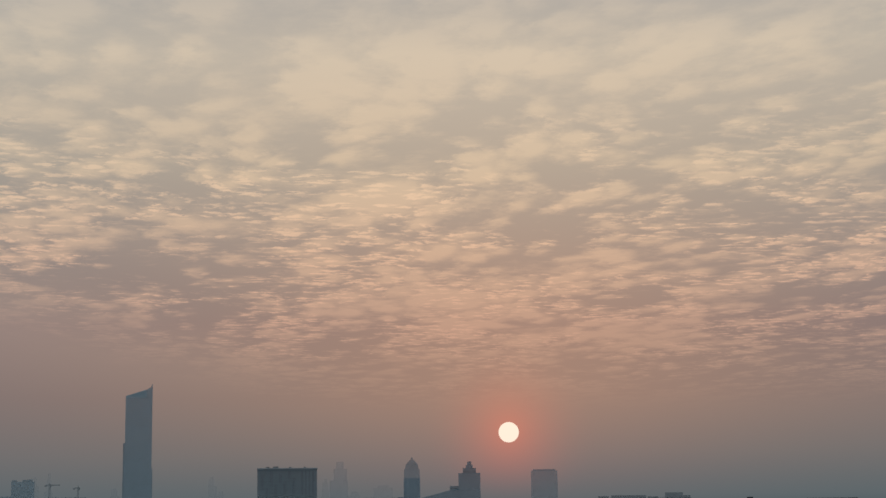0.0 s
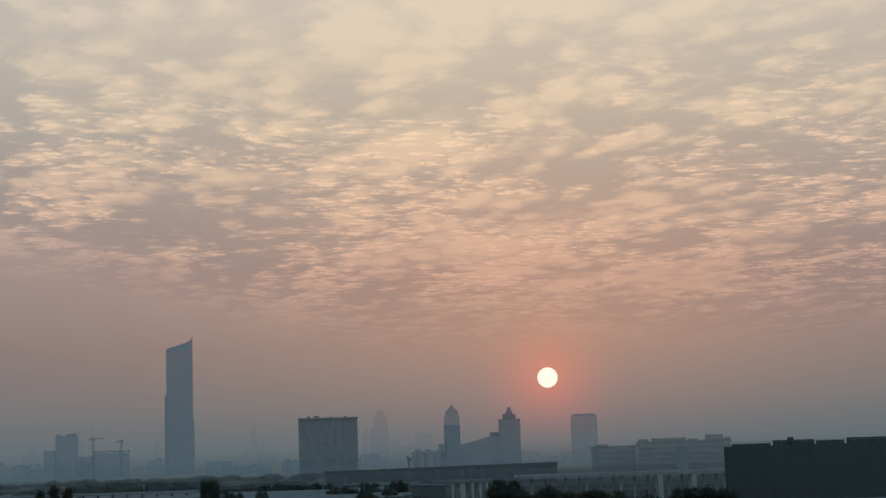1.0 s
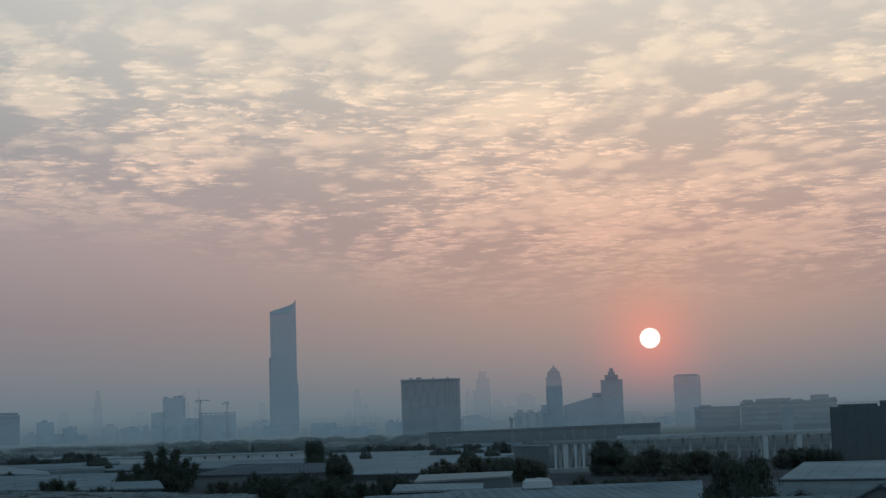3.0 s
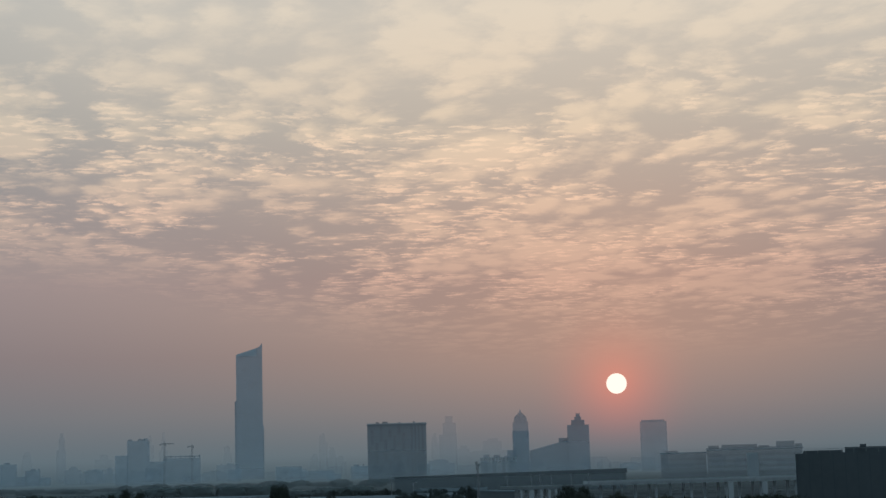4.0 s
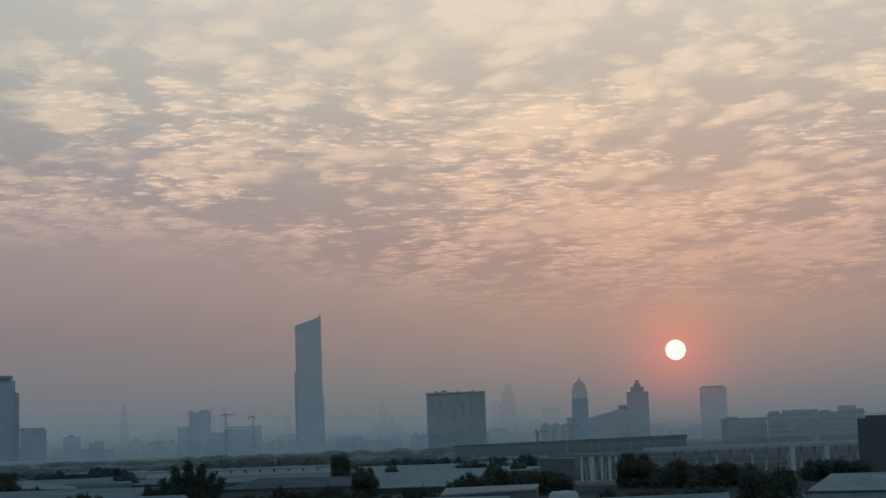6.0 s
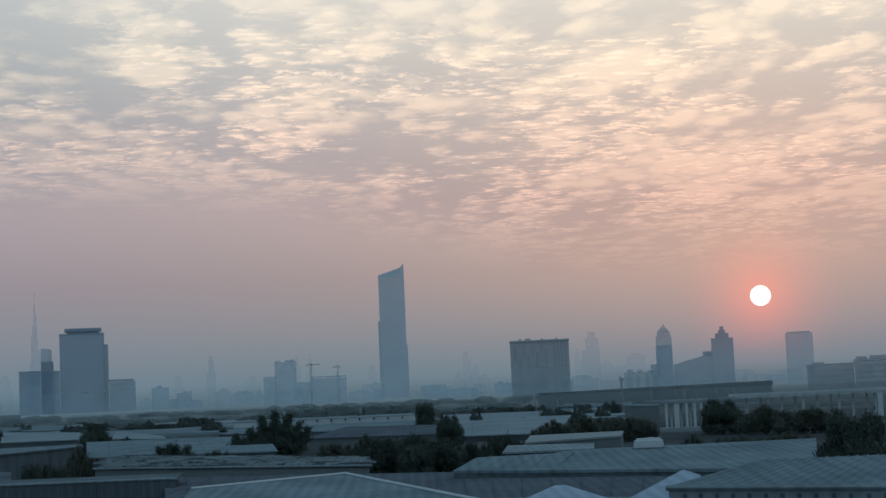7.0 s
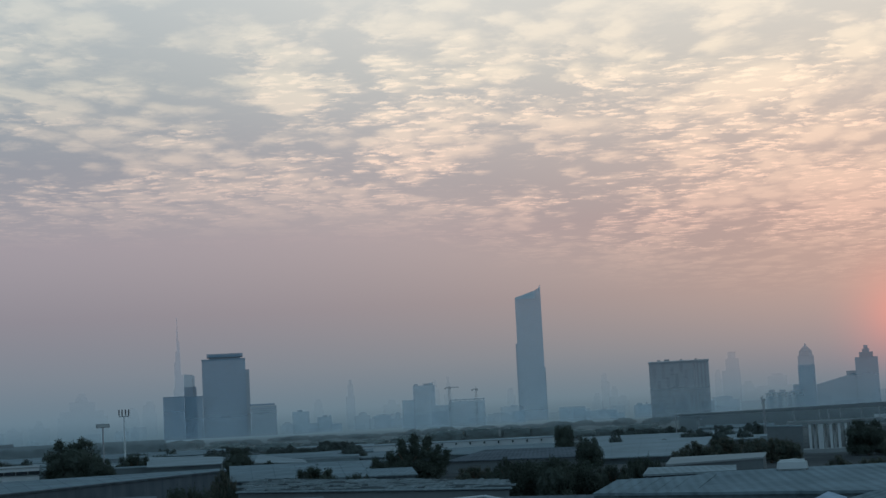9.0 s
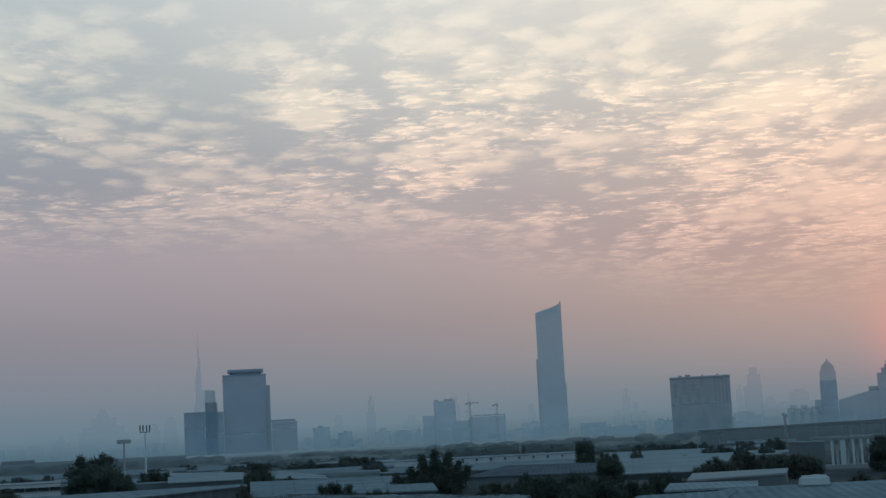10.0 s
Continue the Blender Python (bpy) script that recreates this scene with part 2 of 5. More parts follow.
def ground_surface():
    """Dusty asphalt and sand; it turns see-through far out, which stands in for haze."""
    m = bpy.data.materials.new("ground")
    m.use_nodes = True
    n = Net(m.node_tree)
    where = n.add("ShaderNodeTexCoord").outputs["Object"]
    big, small = n.noise(where, 0.02, 5.0, 0.6), n.noise(where, 0.8, 4.0, 0.6)
    col = n.ramp(n.math("ADD", n.math("MULTIPLY", big, 0.75), n.math("MULTIPLY", small, 0.25)),
                 [(0.36, (0.04, 0.045, 0.048, 1)), (0.5, (0.075, 0.08, 0.082, 1)), (0.64, (0.12, 0.125, 0.125, 1))])
    p = n.add("ShaderNodeBsdfPrincipled")
    n.put(p.inputs["Base Color"], col)
    p.inputs["Roughness"].default_value, p.inputs["Specular IOR Level"].default_value = 0.95, 0.0
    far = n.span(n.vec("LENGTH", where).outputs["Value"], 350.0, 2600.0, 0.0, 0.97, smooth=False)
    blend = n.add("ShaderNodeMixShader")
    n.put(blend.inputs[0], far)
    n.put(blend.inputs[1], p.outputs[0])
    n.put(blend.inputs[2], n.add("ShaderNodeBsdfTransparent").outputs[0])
    out = n.add("ShaderNodeOutputMaterial")
    n.put(out.inputs[0], blend.outputs[0])
    return m


def foliage(name, colour, haze=0.0):
    m = bpy.data.materials.new(name)
    m.use_nodes = True
    n = Net(m.node_tree)
    geo = n.add("ShaderNodeNewGeometry")
    col = n.mix(geo.outputs["Random Per Island"], tuple(c * 0.62 for c in colour) + (1,), tuple(c * 1.3 for c in colour) + (1,))
    p = n.add("ShaderNodeBsdfPrincipled")
    n.put(p.inputs["Base Color"], col)
    p.inputs["Roughness"].default_value = 0.75
    p.inputs["Specular IOR Level"].default_value = 0.2
    shader = p.outputs[0]
    # haze mixes transparency into the leaf to imitate distant air
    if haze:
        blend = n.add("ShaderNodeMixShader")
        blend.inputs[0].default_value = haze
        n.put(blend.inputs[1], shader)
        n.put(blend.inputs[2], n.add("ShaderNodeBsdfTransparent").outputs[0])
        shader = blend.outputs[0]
    out = n.add("ShaderNodeOutputMaterial")
    n.put(out.inputs[0], shader)
    return m


# leaf colour darkened to put the shade inside a crown into its core
LEAF_CORE = foliage("inner foliage with painted shade", (0.042, 0.052, 0.042))
GROUND = ground_surface()
STEEL_BLUE = surface("galvanised roof sheet", (0.165, 0.205, 0.225), 0.75, 0.0, 0.0, 0.9, 0.55, 0.12, streak=True)
STEEL_GREY = surface("weathered grey roof sheet", (0.12, 0.145, 0.155), 0.8, 0.0, 0.0, 0.8, 0.55, 0.11, streak=True)
STEEL_PALE = surface("pale painted roof sheet", (0.22, 0.26, 0.275), 0.75, 0.0, 0.0, 0.8, 0.5, 0.10, streak=True)
STEEL_WHITE = surface("bluish white roof sheet", (0.29, 0.35, 0.42), 0.7, 0.0, 0.0, 0.8, 0.3, 0.10, streak=True)
STEEL_DARK = surface("dark roof sheet", (0.10, 0.115, 0.13), 0.7, 0.0, 0.0, 0.8, 0.55, 0.11, streak=True)
# for sheds farther out: haze put into sheets and walls by transparency
SHEET_FAR = surface("roof sheet with painted haze", (0.20, 0.245, 0.265), 0.8, 0.0, 0.22, 0.5, 0.45, 0.06)
SHEET_FAR_PALE = surface("pale roof sheet with painted haze", (0.26, 0.305, 0.325), 0.8, 0.0, 0.2, 0.5, 0.4, 0.05)
BLOCK_FAR = surface("block wall with painted haze", (0.16, 0.19, 0.20), 0.9, 0.0, 0.22, 0.8, 0.25, 0.06)
FELT = surface("dusty gravel felt roof", (0.066, 0.078, 0.083), 0.95, 0.0, 0.0, 0.7, 0.95, 0.15, bump=0.3)
RENDERED = surface("painted block wall", (0.165, 0.18, 0.185), 0.9, 0.0, 0.0, 1.2, 0.25, 0.1)
WHITE = surface("white paint", (0.48, 0.51, 0.52), 0.6, 0.0, 0.0, 1.0, 0.15, 0.2)
CONCRETE = surface("pale concrete", (0.26, 0.28, 0.285), 0.9, 0.0, 0.0, 0.8, 0.2, 0.07)
METAL = surface("grey painted steel", (0.3, 0.31, 0.32), 0.5, 0.3, 0.0, 2.0, 0.15, 0.3)
DARK = surface("dark opening", (0.03, 0.035, 0.04), 0.5, 0.0, 0.0, 1.0, 0.2, 0.1)
BARK = surface("bark", (0.12, 0.09, 0.07), 0.95, 0.0, 0.0, 4.0, 0.4, 0.5)
LEAF = foliage("dusty dark leaves", (0.056, 0.070, 0.055))
# olive leaf colour, lifted a little to put slight haze into the tree rows
LEAF_OLIVE = foliage("olive leaves", (0.088, 0.092, 0.070))
# distance haze painted into the leaves: paler, bluer and partly see-through
LEAF_FAR = foliage("leaves with painted haze", (0.075, 0.092, 0.085), 0.12)
LEAF_HAZE = foliage("leaves with strong painted haze", (0.11, 0.135, 0.135), 0.38)

LEAF_DEEP = foliage("leaves with heaviest painted haze", (0.12, 0.145, 0.15), 0.60)


# ---- shapes ----
def spot(az, d, z=0.0):
    """A place by its bearing in degrees, its distance and its height."""
    return Vector((d * math.sin(radians(az)), d * math.cos(radians(az)), z))


def high(el, d):
    """The height of what shows el degrees above the level line, d metres away."""
    return EYE + d * math.tan(radians(el))


def part(name, bm, material, parent=None, label="", smooth=False):
    mesh = bpy.data.meshes.new(name)
    bmesh.ops.recalc_face_normals(bm, faces=bm.faces)
    bm.to_mesh(mesh)
    bm.free()
    if smooth:
        for p in mesh.polygons:
            p.use_smooth = True
    mesh.materials.append(material)
    ob = new(name, mesh)
    ob.parent = parent
    if label:
        ob["label"] = label
    return ob


def again(ob, name, at, parent=None):
    """Another piece on the same mesh."""
    o = new(name, ob.data)
    o.parent = parent or ob.parent
    o.matrix_basis = at if isinstance(at, Matrix) else Matrix.Translation(at)
    return o


def base(name, az, d, label, category, group="", turn=0.0, z=0.0, kind=""):
    ob = new(name)
    ob.matrix_basis = Matrix.Translation(spot(az, d, z)) @ pose(0, 0, 0, 0, 0, -az + turn)
    ob.empty_display_size = 0.5
    return tagged(ob, label, category, group, kind)


def box(bm, x0, x1, y0, y1, z0, z1, bevel=0.0):
    v = [bm.verts.new((x, y, z)) for x in (x0, x1) for y in (y0, y1) for z in (z0, z1)]
    faces = [bm.faces.new([v[i] for i in q]) for q in ((0, 1, 3, 2), (4, 6, 7, 5), (0, 4, 5, 1), (2, 3, 7, 6), (0, 2, 6, 4), (1, 5, 7, 3))]
    if bevel:
        bmesh.ops.bevel(bm, geom=list({e for f in faces for e in f.edges}), offset=bevel, segments=2, affect="EDGES")
    return bm


def prism(bm, outline, z0, z1):
    """An upright solid on a plan outline; z1 may be one height or one for each corner."""
    tops = z1 if isinstance(z1, (list, tuple)) else [z1] * len(outline)
    low = [bm.verts.new((x, y, z0)) for x, y in outline]
    top = [bm.verts.new((x, y, z)) for (x, y), z in zip(outline, tops)]
    k = len(outline)
    bm.faces.new(low)
    bm.faces.new(top)
    for i in range(k):
        bm.faces.new((low[i], low[(i + 1) % k], top[(i + 1) % k], top[i]))
    return bm


def tube(bm, a, b, r0, r1, sides=8):
    a, b = Vector(a), Vector(b)
    q = (b - a).to_track_quat("Z", "Y")
    rings = []
    for p, r in ((a, r0), (b, r1)):
        rings.append([bm.verts.new(p + q @ Vector((r * math.cos(2 * math.pi * i / sides), r * math.sin(2 * math.pi * i / sides), 0))) for i in range(sides)])
    for i in range(sides):
        bm.faces.new((rings[0][i], rings[0][(i + 1) % sides], rings[1][(i + 1) % sides], rings[1][i]))
    bm.faces.new(rings[0])
    bm.faces.new(rings[1])
    return bm


# ---- ground ----
bm = bmesh.new()
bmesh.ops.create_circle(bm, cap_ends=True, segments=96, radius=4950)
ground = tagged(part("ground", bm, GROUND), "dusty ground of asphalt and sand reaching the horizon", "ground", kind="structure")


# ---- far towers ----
# haze goes into the facade itself as transparency, strongest at the foot
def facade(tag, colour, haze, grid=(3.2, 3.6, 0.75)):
    return surface(tag + " facade with painted haze", colour, 0.6, 0.0, haze, 0.12, 0.10, 0.02, grid=grid, low_haze=True)


def block(name, az0, az1, el, d, depth, material, label, category="building", group="", bands=0, band_material=None, plant=True, turn=0.0, parapet=True, tier=0.0):
    """A plain block of flats or offices: body, parapet, plant room, and a window band for each storey where they show."""
    az = (az0 + az1) / 2
    w, h = 2 * d * math.tan(radians((az1 - az0) / 2)), high(el, d)
    ob = base(name, az, d, label, category, group, turn)
    foot = h * (1 - tier) if tier else h - (1.2 if parapet else 0)
    part("body", box(bmesh.new(), -w / 2, w / 2, 0, depth, 0, foot), material, ob)
    if tier:
        x0, x1 = random.uniform(-0.46, -0.2) * w, random.uniform(0.2, 0.46) * w
        step = foot + (h - foot) * random.uniform(0.5, 0.85)
        part("upper_tier", box(bmesh.new(), x0, x1, 2, depth - 2, foot + 0.02, step), material, ob)
        part("top_tier", box(bmesh.new(), x0 * 0.5, x1 * 0.62, 4, depth - 4, step + 0.02, h), material, ob)
        plant = False
    if parapet:
        part("parapet", box(bmesh.new(), -w / 2 - 0.4, w / 2 + 0.4, -0.4, depth + 0.4, h - 1.2, h), material, ob)
    if plant:
        x = random.uniform(-0.2, 0.2) * w
        part("plant_room", box(bmesh.new(), x - w * 0.16, x + w * 0.16, depth * 0.3, depth * 0.7, h - 0.1, h + 2.8), material, ob)
        if w > 14:
            for _ in range(random.randint(1, 3)):
                x, s = random.uniform(-0.4, 0.4) * w, random.uniform(0.04, 0.1) * w
                part("roof_unit", box(bmesh.new(), x - s, x + s, depth * 0.1, depth * 0.25, h + 0.02, h + random.uniform(1.2, 3.6)), material, ob)
    if bands:
        step = (h - 6) / bands
        first = part("window_band", box(bmesh.new(), -w / 2 + 0.8, w / 2 - 0.8, -0.15, -0.01, 0, step * 0.42), band_material or material, ob)
        first.location.z = 4
        for i in range(1, bands):
            again(first, "window_band", (0, 0, 4 + i * step))
    return ob


# bands almost wholly see-through, as if washed out by haze
FAINT = surface("window bands with painted haze", (0.10, 0.13, 0.16), 0.4, 0.0, 0.988, 0.5, 0.1, 0.05)

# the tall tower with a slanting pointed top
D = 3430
# the tower's veil of haze is only transparency in its materials
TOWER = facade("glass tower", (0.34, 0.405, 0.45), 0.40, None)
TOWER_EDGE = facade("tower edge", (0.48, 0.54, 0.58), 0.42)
tower = base("skyscraper", -0.435, D, "tall slender blue-grey glass skyscraper with a slanting pointed top", "skyscraper")
w = D * math.tan(radians(0.91))
t0, t1 = high(4.07, D), high(4.50, D)
side = [(-w / 2, 0), (w / 2, 0), (w / 2, t1), (w / 2 - 4.0, t0 + 19), (w / 2 - 11, t0 + 14.5), (-w / 2, t0)]
bm = bmesh.new()
front, rear = ([bm.verts.new((x, y + 0.12 * (x + w / 2), z)) for x, z in side] for y in (0.0, 34.0))
bm.faces.new(front)
bm.faces.new(rear)
for i in range(6):
    bm.faces.new((front[i], front[(i + 1) % 6], rear[(i + 1) % 6], rear[i]))
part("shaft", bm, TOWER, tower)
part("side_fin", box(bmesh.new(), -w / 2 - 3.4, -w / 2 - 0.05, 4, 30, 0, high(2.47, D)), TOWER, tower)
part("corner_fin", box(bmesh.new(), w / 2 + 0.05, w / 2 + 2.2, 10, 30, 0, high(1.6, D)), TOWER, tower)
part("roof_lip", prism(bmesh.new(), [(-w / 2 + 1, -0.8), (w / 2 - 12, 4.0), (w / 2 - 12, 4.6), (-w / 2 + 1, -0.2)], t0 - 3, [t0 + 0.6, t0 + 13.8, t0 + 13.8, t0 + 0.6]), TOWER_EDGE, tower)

for i in range(62):
    z = 8 + i * 4.0
    if i == 0:
        band = part("window_band", prism(bmesh.new(), [(-w / 2 + 0.6, -0.35), (w / 2 - 0.6, 0.12 * w - 0.5), (w / 2 - 0.6, 0.12 * w - 0.3), (-w / 2 + 0.6, -0.15)], 0, 1.5), FAINT, tower)
        band.location.z = z
    else:
        again(band, "window_band", (0, 0, z))

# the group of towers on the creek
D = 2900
# creek towers carry their haze as see-through facades
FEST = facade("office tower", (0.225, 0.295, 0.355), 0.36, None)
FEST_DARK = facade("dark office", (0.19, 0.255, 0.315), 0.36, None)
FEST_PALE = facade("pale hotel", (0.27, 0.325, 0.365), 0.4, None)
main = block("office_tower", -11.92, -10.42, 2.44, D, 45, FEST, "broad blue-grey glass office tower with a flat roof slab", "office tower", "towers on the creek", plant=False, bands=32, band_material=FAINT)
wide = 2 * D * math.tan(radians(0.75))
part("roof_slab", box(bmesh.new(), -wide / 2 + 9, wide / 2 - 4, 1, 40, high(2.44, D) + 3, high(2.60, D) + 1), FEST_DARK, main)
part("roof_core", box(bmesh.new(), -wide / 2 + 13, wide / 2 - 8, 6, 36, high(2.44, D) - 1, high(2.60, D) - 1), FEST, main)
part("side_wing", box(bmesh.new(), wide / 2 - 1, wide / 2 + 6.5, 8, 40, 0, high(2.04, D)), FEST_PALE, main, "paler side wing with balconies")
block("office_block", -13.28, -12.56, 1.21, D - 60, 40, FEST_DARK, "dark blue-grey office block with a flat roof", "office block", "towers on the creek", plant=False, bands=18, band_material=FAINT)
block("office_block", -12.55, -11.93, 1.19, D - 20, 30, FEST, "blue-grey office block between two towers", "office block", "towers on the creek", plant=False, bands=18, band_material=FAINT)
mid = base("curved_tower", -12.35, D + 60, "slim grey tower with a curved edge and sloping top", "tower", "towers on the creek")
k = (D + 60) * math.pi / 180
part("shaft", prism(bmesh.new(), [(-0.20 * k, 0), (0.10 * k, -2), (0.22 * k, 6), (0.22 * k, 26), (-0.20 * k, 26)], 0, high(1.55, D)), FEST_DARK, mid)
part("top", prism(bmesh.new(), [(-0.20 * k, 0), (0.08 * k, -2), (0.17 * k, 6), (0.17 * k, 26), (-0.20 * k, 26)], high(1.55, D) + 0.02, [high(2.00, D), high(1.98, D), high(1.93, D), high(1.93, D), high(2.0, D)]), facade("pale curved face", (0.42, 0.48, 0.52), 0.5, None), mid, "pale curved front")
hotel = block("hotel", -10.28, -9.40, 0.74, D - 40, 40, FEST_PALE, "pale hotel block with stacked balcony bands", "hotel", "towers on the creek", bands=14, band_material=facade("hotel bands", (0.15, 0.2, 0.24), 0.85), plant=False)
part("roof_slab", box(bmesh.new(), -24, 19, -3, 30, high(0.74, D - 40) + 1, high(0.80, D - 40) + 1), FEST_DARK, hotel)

# the needle far behind
D = 4700
# high transparency stands for the deep haze before the needle
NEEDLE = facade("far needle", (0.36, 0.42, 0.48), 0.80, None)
needle = base("needle_tower", -12.73, D, "very tall stepped needle tower, faint in the haze", "skyscraper")
k = D * math.pi / 180
steps = ((0.26, -0.3, 0.9), (0.20, 0.7, 1.45), (0.16, 1.4, 1.95), (0.115, 1.9, 2.4), (0.085, 2.35, 2.75), (0.055, 2.7, 3.1), (0.030, 3.05, 3.45), (0.014, 3.4, 3.93))
for i, (half, e0, e1) in enumerate(steps):
    z0 = 0 if i == 0 else high(steps[i - 1][2], D) + 0.02
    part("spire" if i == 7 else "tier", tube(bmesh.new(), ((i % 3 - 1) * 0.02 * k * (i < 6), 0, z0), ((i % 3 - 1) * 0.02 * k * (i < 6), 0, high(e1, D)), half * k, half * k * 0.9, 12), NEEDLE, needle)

# the broad block
D = 1700
# haze over the block imitated by letting the sky show through it
BLOCK = facade("broad block", (0.225, 0.28, 0.315), 0.33, None)
BLOCK_DARK = facade("broad block recess", (0.30, 0.332, 0.352), 0.38, (2.6, 3.4, 0.8))
BLOCK_PANEL = facade("broad block panel", (0.2, 0.22, 0.235), 0.93)
BLOCK_PALE = surface("broad block parapet", (0.5, 0.52, 0.53), 0.8, 0.0, 0.25, 0.5, 0.15, 0.05)
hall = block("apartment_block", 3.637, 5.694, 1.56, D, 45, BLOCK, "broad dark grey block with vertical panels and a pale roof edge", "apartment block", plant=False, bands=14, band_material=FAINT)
wide = 2 * D * math.tan(radians((5.694 - 3.637) / 2))
h = high(1.56, D)
for x0, x1, z0 in ((0.235, 0.27, 0.0), (0.30, 0.325, 0.1), (0.36, 0.385, 0.0), (0.42, 0.45, 0.05)):
    part("recess_strip", box(bmesh.new(), wide * x0, wide * x1, -0.35, -0.02, h * z0, h - 2.5), BLOCK_PANEL, hall)
panel = part("facade_panel", box(bmesh.new(), 0, 3.2, -0.3, -0.02, 0, 9.0), BLOCK_PANEL, hall)
panel.location = (-25, 0, 12)
for i in range(26):
    again(panel, "facade_panel", (-27 + (i % 9) * 4.6, 0, 8 + (i * 7 % 13) * 3.4))
part("roof_edge", box(bmesh.new(), -wide / 2 - 0.5, wide / 2 + 0.5, -0.8, 0.4, h - 0.2, h + 0.6), BLOCK_PALE, hall)
for x, s in ((-20, 3.2), (-12, 5.5), (3, 2.0), (18, 2.2)):
    part("roof_unit", box(bmesh.new(), x - s / 2, x + s / 2, 4, 9, h + 0.3, h + 1.6 + s * 0.15), BLOCK_DARK, hall)

# skyline behind; the farther, the more see-through, so haze is built into each facade
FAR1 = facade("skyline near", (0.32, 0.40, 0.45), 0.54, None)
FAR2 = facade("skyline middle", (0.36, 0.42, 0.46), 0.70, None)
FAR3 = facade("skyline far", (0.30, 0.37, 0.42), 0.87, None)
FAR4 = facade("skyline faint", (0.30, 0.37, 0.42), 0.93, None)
SKY = "hazy skyline"
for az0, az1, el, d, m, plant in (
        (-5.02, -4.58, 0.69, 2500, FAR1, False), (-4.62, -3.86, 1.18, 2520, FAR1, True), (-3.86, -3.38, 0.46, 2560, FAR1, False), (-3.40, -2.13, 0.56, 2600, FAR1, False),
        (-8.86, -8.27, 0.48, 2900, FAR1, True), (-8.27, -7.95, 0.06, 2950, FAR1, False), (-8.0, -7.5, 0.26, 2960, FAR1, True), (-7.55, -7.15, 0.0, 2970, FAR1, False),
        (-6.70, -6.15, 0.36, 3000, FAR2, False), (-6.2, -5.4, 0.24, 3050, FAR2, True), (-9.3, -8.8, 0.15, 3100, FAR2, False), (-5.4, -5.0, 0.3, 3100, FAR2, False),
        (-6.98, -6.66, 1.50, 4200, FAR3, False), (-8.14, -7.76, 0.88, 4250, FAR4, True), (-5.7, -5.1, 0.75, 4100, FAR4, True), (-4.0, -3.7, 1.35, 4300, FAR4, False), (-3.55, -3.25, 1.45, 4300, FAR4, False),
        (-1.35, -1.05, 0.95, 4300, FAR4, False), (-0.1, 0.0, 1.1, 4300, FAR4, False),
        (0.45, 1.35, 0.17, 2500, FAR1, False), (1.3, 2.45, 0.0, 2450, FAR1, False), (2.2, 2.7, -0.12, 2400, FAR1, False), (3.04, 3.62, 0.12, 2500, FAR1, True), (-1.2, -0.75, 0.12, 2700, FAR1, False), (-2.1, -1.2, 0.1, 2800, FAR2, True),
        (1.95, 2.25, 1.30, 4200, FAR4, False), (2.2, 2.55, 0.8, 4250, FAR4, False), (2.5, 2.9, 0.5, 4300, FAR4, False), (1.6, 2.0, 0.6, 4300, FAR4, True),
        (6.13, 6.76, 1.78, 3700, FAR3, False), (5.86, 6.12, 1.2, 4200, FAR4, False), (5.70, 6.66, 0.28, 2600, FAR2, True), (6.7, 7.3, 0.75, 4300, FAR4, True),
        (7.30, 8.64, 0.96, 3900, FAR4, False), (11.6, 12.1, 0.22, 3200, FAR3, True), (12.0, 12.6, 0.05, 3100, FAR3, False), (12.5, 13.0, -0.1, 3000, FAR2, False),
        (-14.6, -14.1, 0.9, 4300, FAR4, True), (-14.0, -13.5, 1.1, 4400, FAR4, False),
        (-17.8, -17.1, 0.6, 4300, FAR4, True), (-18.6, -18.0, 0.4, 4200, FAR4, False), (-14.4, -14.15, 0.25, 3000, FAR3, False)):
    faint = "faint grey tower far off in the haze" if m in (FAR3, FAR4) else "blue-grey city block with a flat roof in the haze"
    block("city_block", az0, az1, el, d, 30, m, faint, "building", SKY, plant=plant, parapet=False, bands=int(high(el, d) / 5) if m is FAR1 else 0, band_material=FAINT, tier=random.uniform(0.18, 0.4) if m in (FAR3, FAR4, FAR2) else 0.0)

# a broad stepped building with a domed top, faint on the horizon
palace = base("stepped_building", -16.02, 4300, "broad stepped building with a small dome, faint in the haze", "building", SKY)
k = 4300 * math.pi / 180
rise = 0.0
for name, x0, x1, el in (("base_tier", -0.84, 0.86, 0.66), ("shoulder", -0.74, 0.72, 0.86), ("middle_tier", -0.42, 0.45, 1.17), ("dome_drum", -0.20, 0.20, 1.30)):
    part(name, box(bmesh.new(), x0 * k, x1 * k, 0, 40, rise, high(el, 4300)), FAR4, palace)
    rise = high(el, 4300) + 0.02
part("dome", tube(bmesh.new(), (0, 20, rise), (0, 20, high(1.47, 4300)), 0.19 * k, 0.09 * k, 12), FAR4, palace)

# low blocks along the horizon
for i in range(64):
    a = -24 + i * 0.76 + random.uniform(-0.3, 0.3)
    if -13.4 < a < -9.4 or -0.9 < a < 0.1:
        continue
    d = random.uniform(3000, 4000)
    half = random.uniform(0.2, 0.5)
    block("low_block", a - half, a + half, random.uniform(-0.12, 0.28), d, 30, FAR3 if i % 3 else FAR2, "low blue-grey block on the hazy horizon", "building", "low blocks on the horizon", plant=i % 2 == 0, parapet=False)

# building under construction with two tower cranes
# crane steel made more than half see-through to imitate haze
CRANE = surface("crane steel with painted haze", (0.25, 0.27, 0.28), 0.6, 0.0, 0.6, 1.0, 0.1, 0.2)


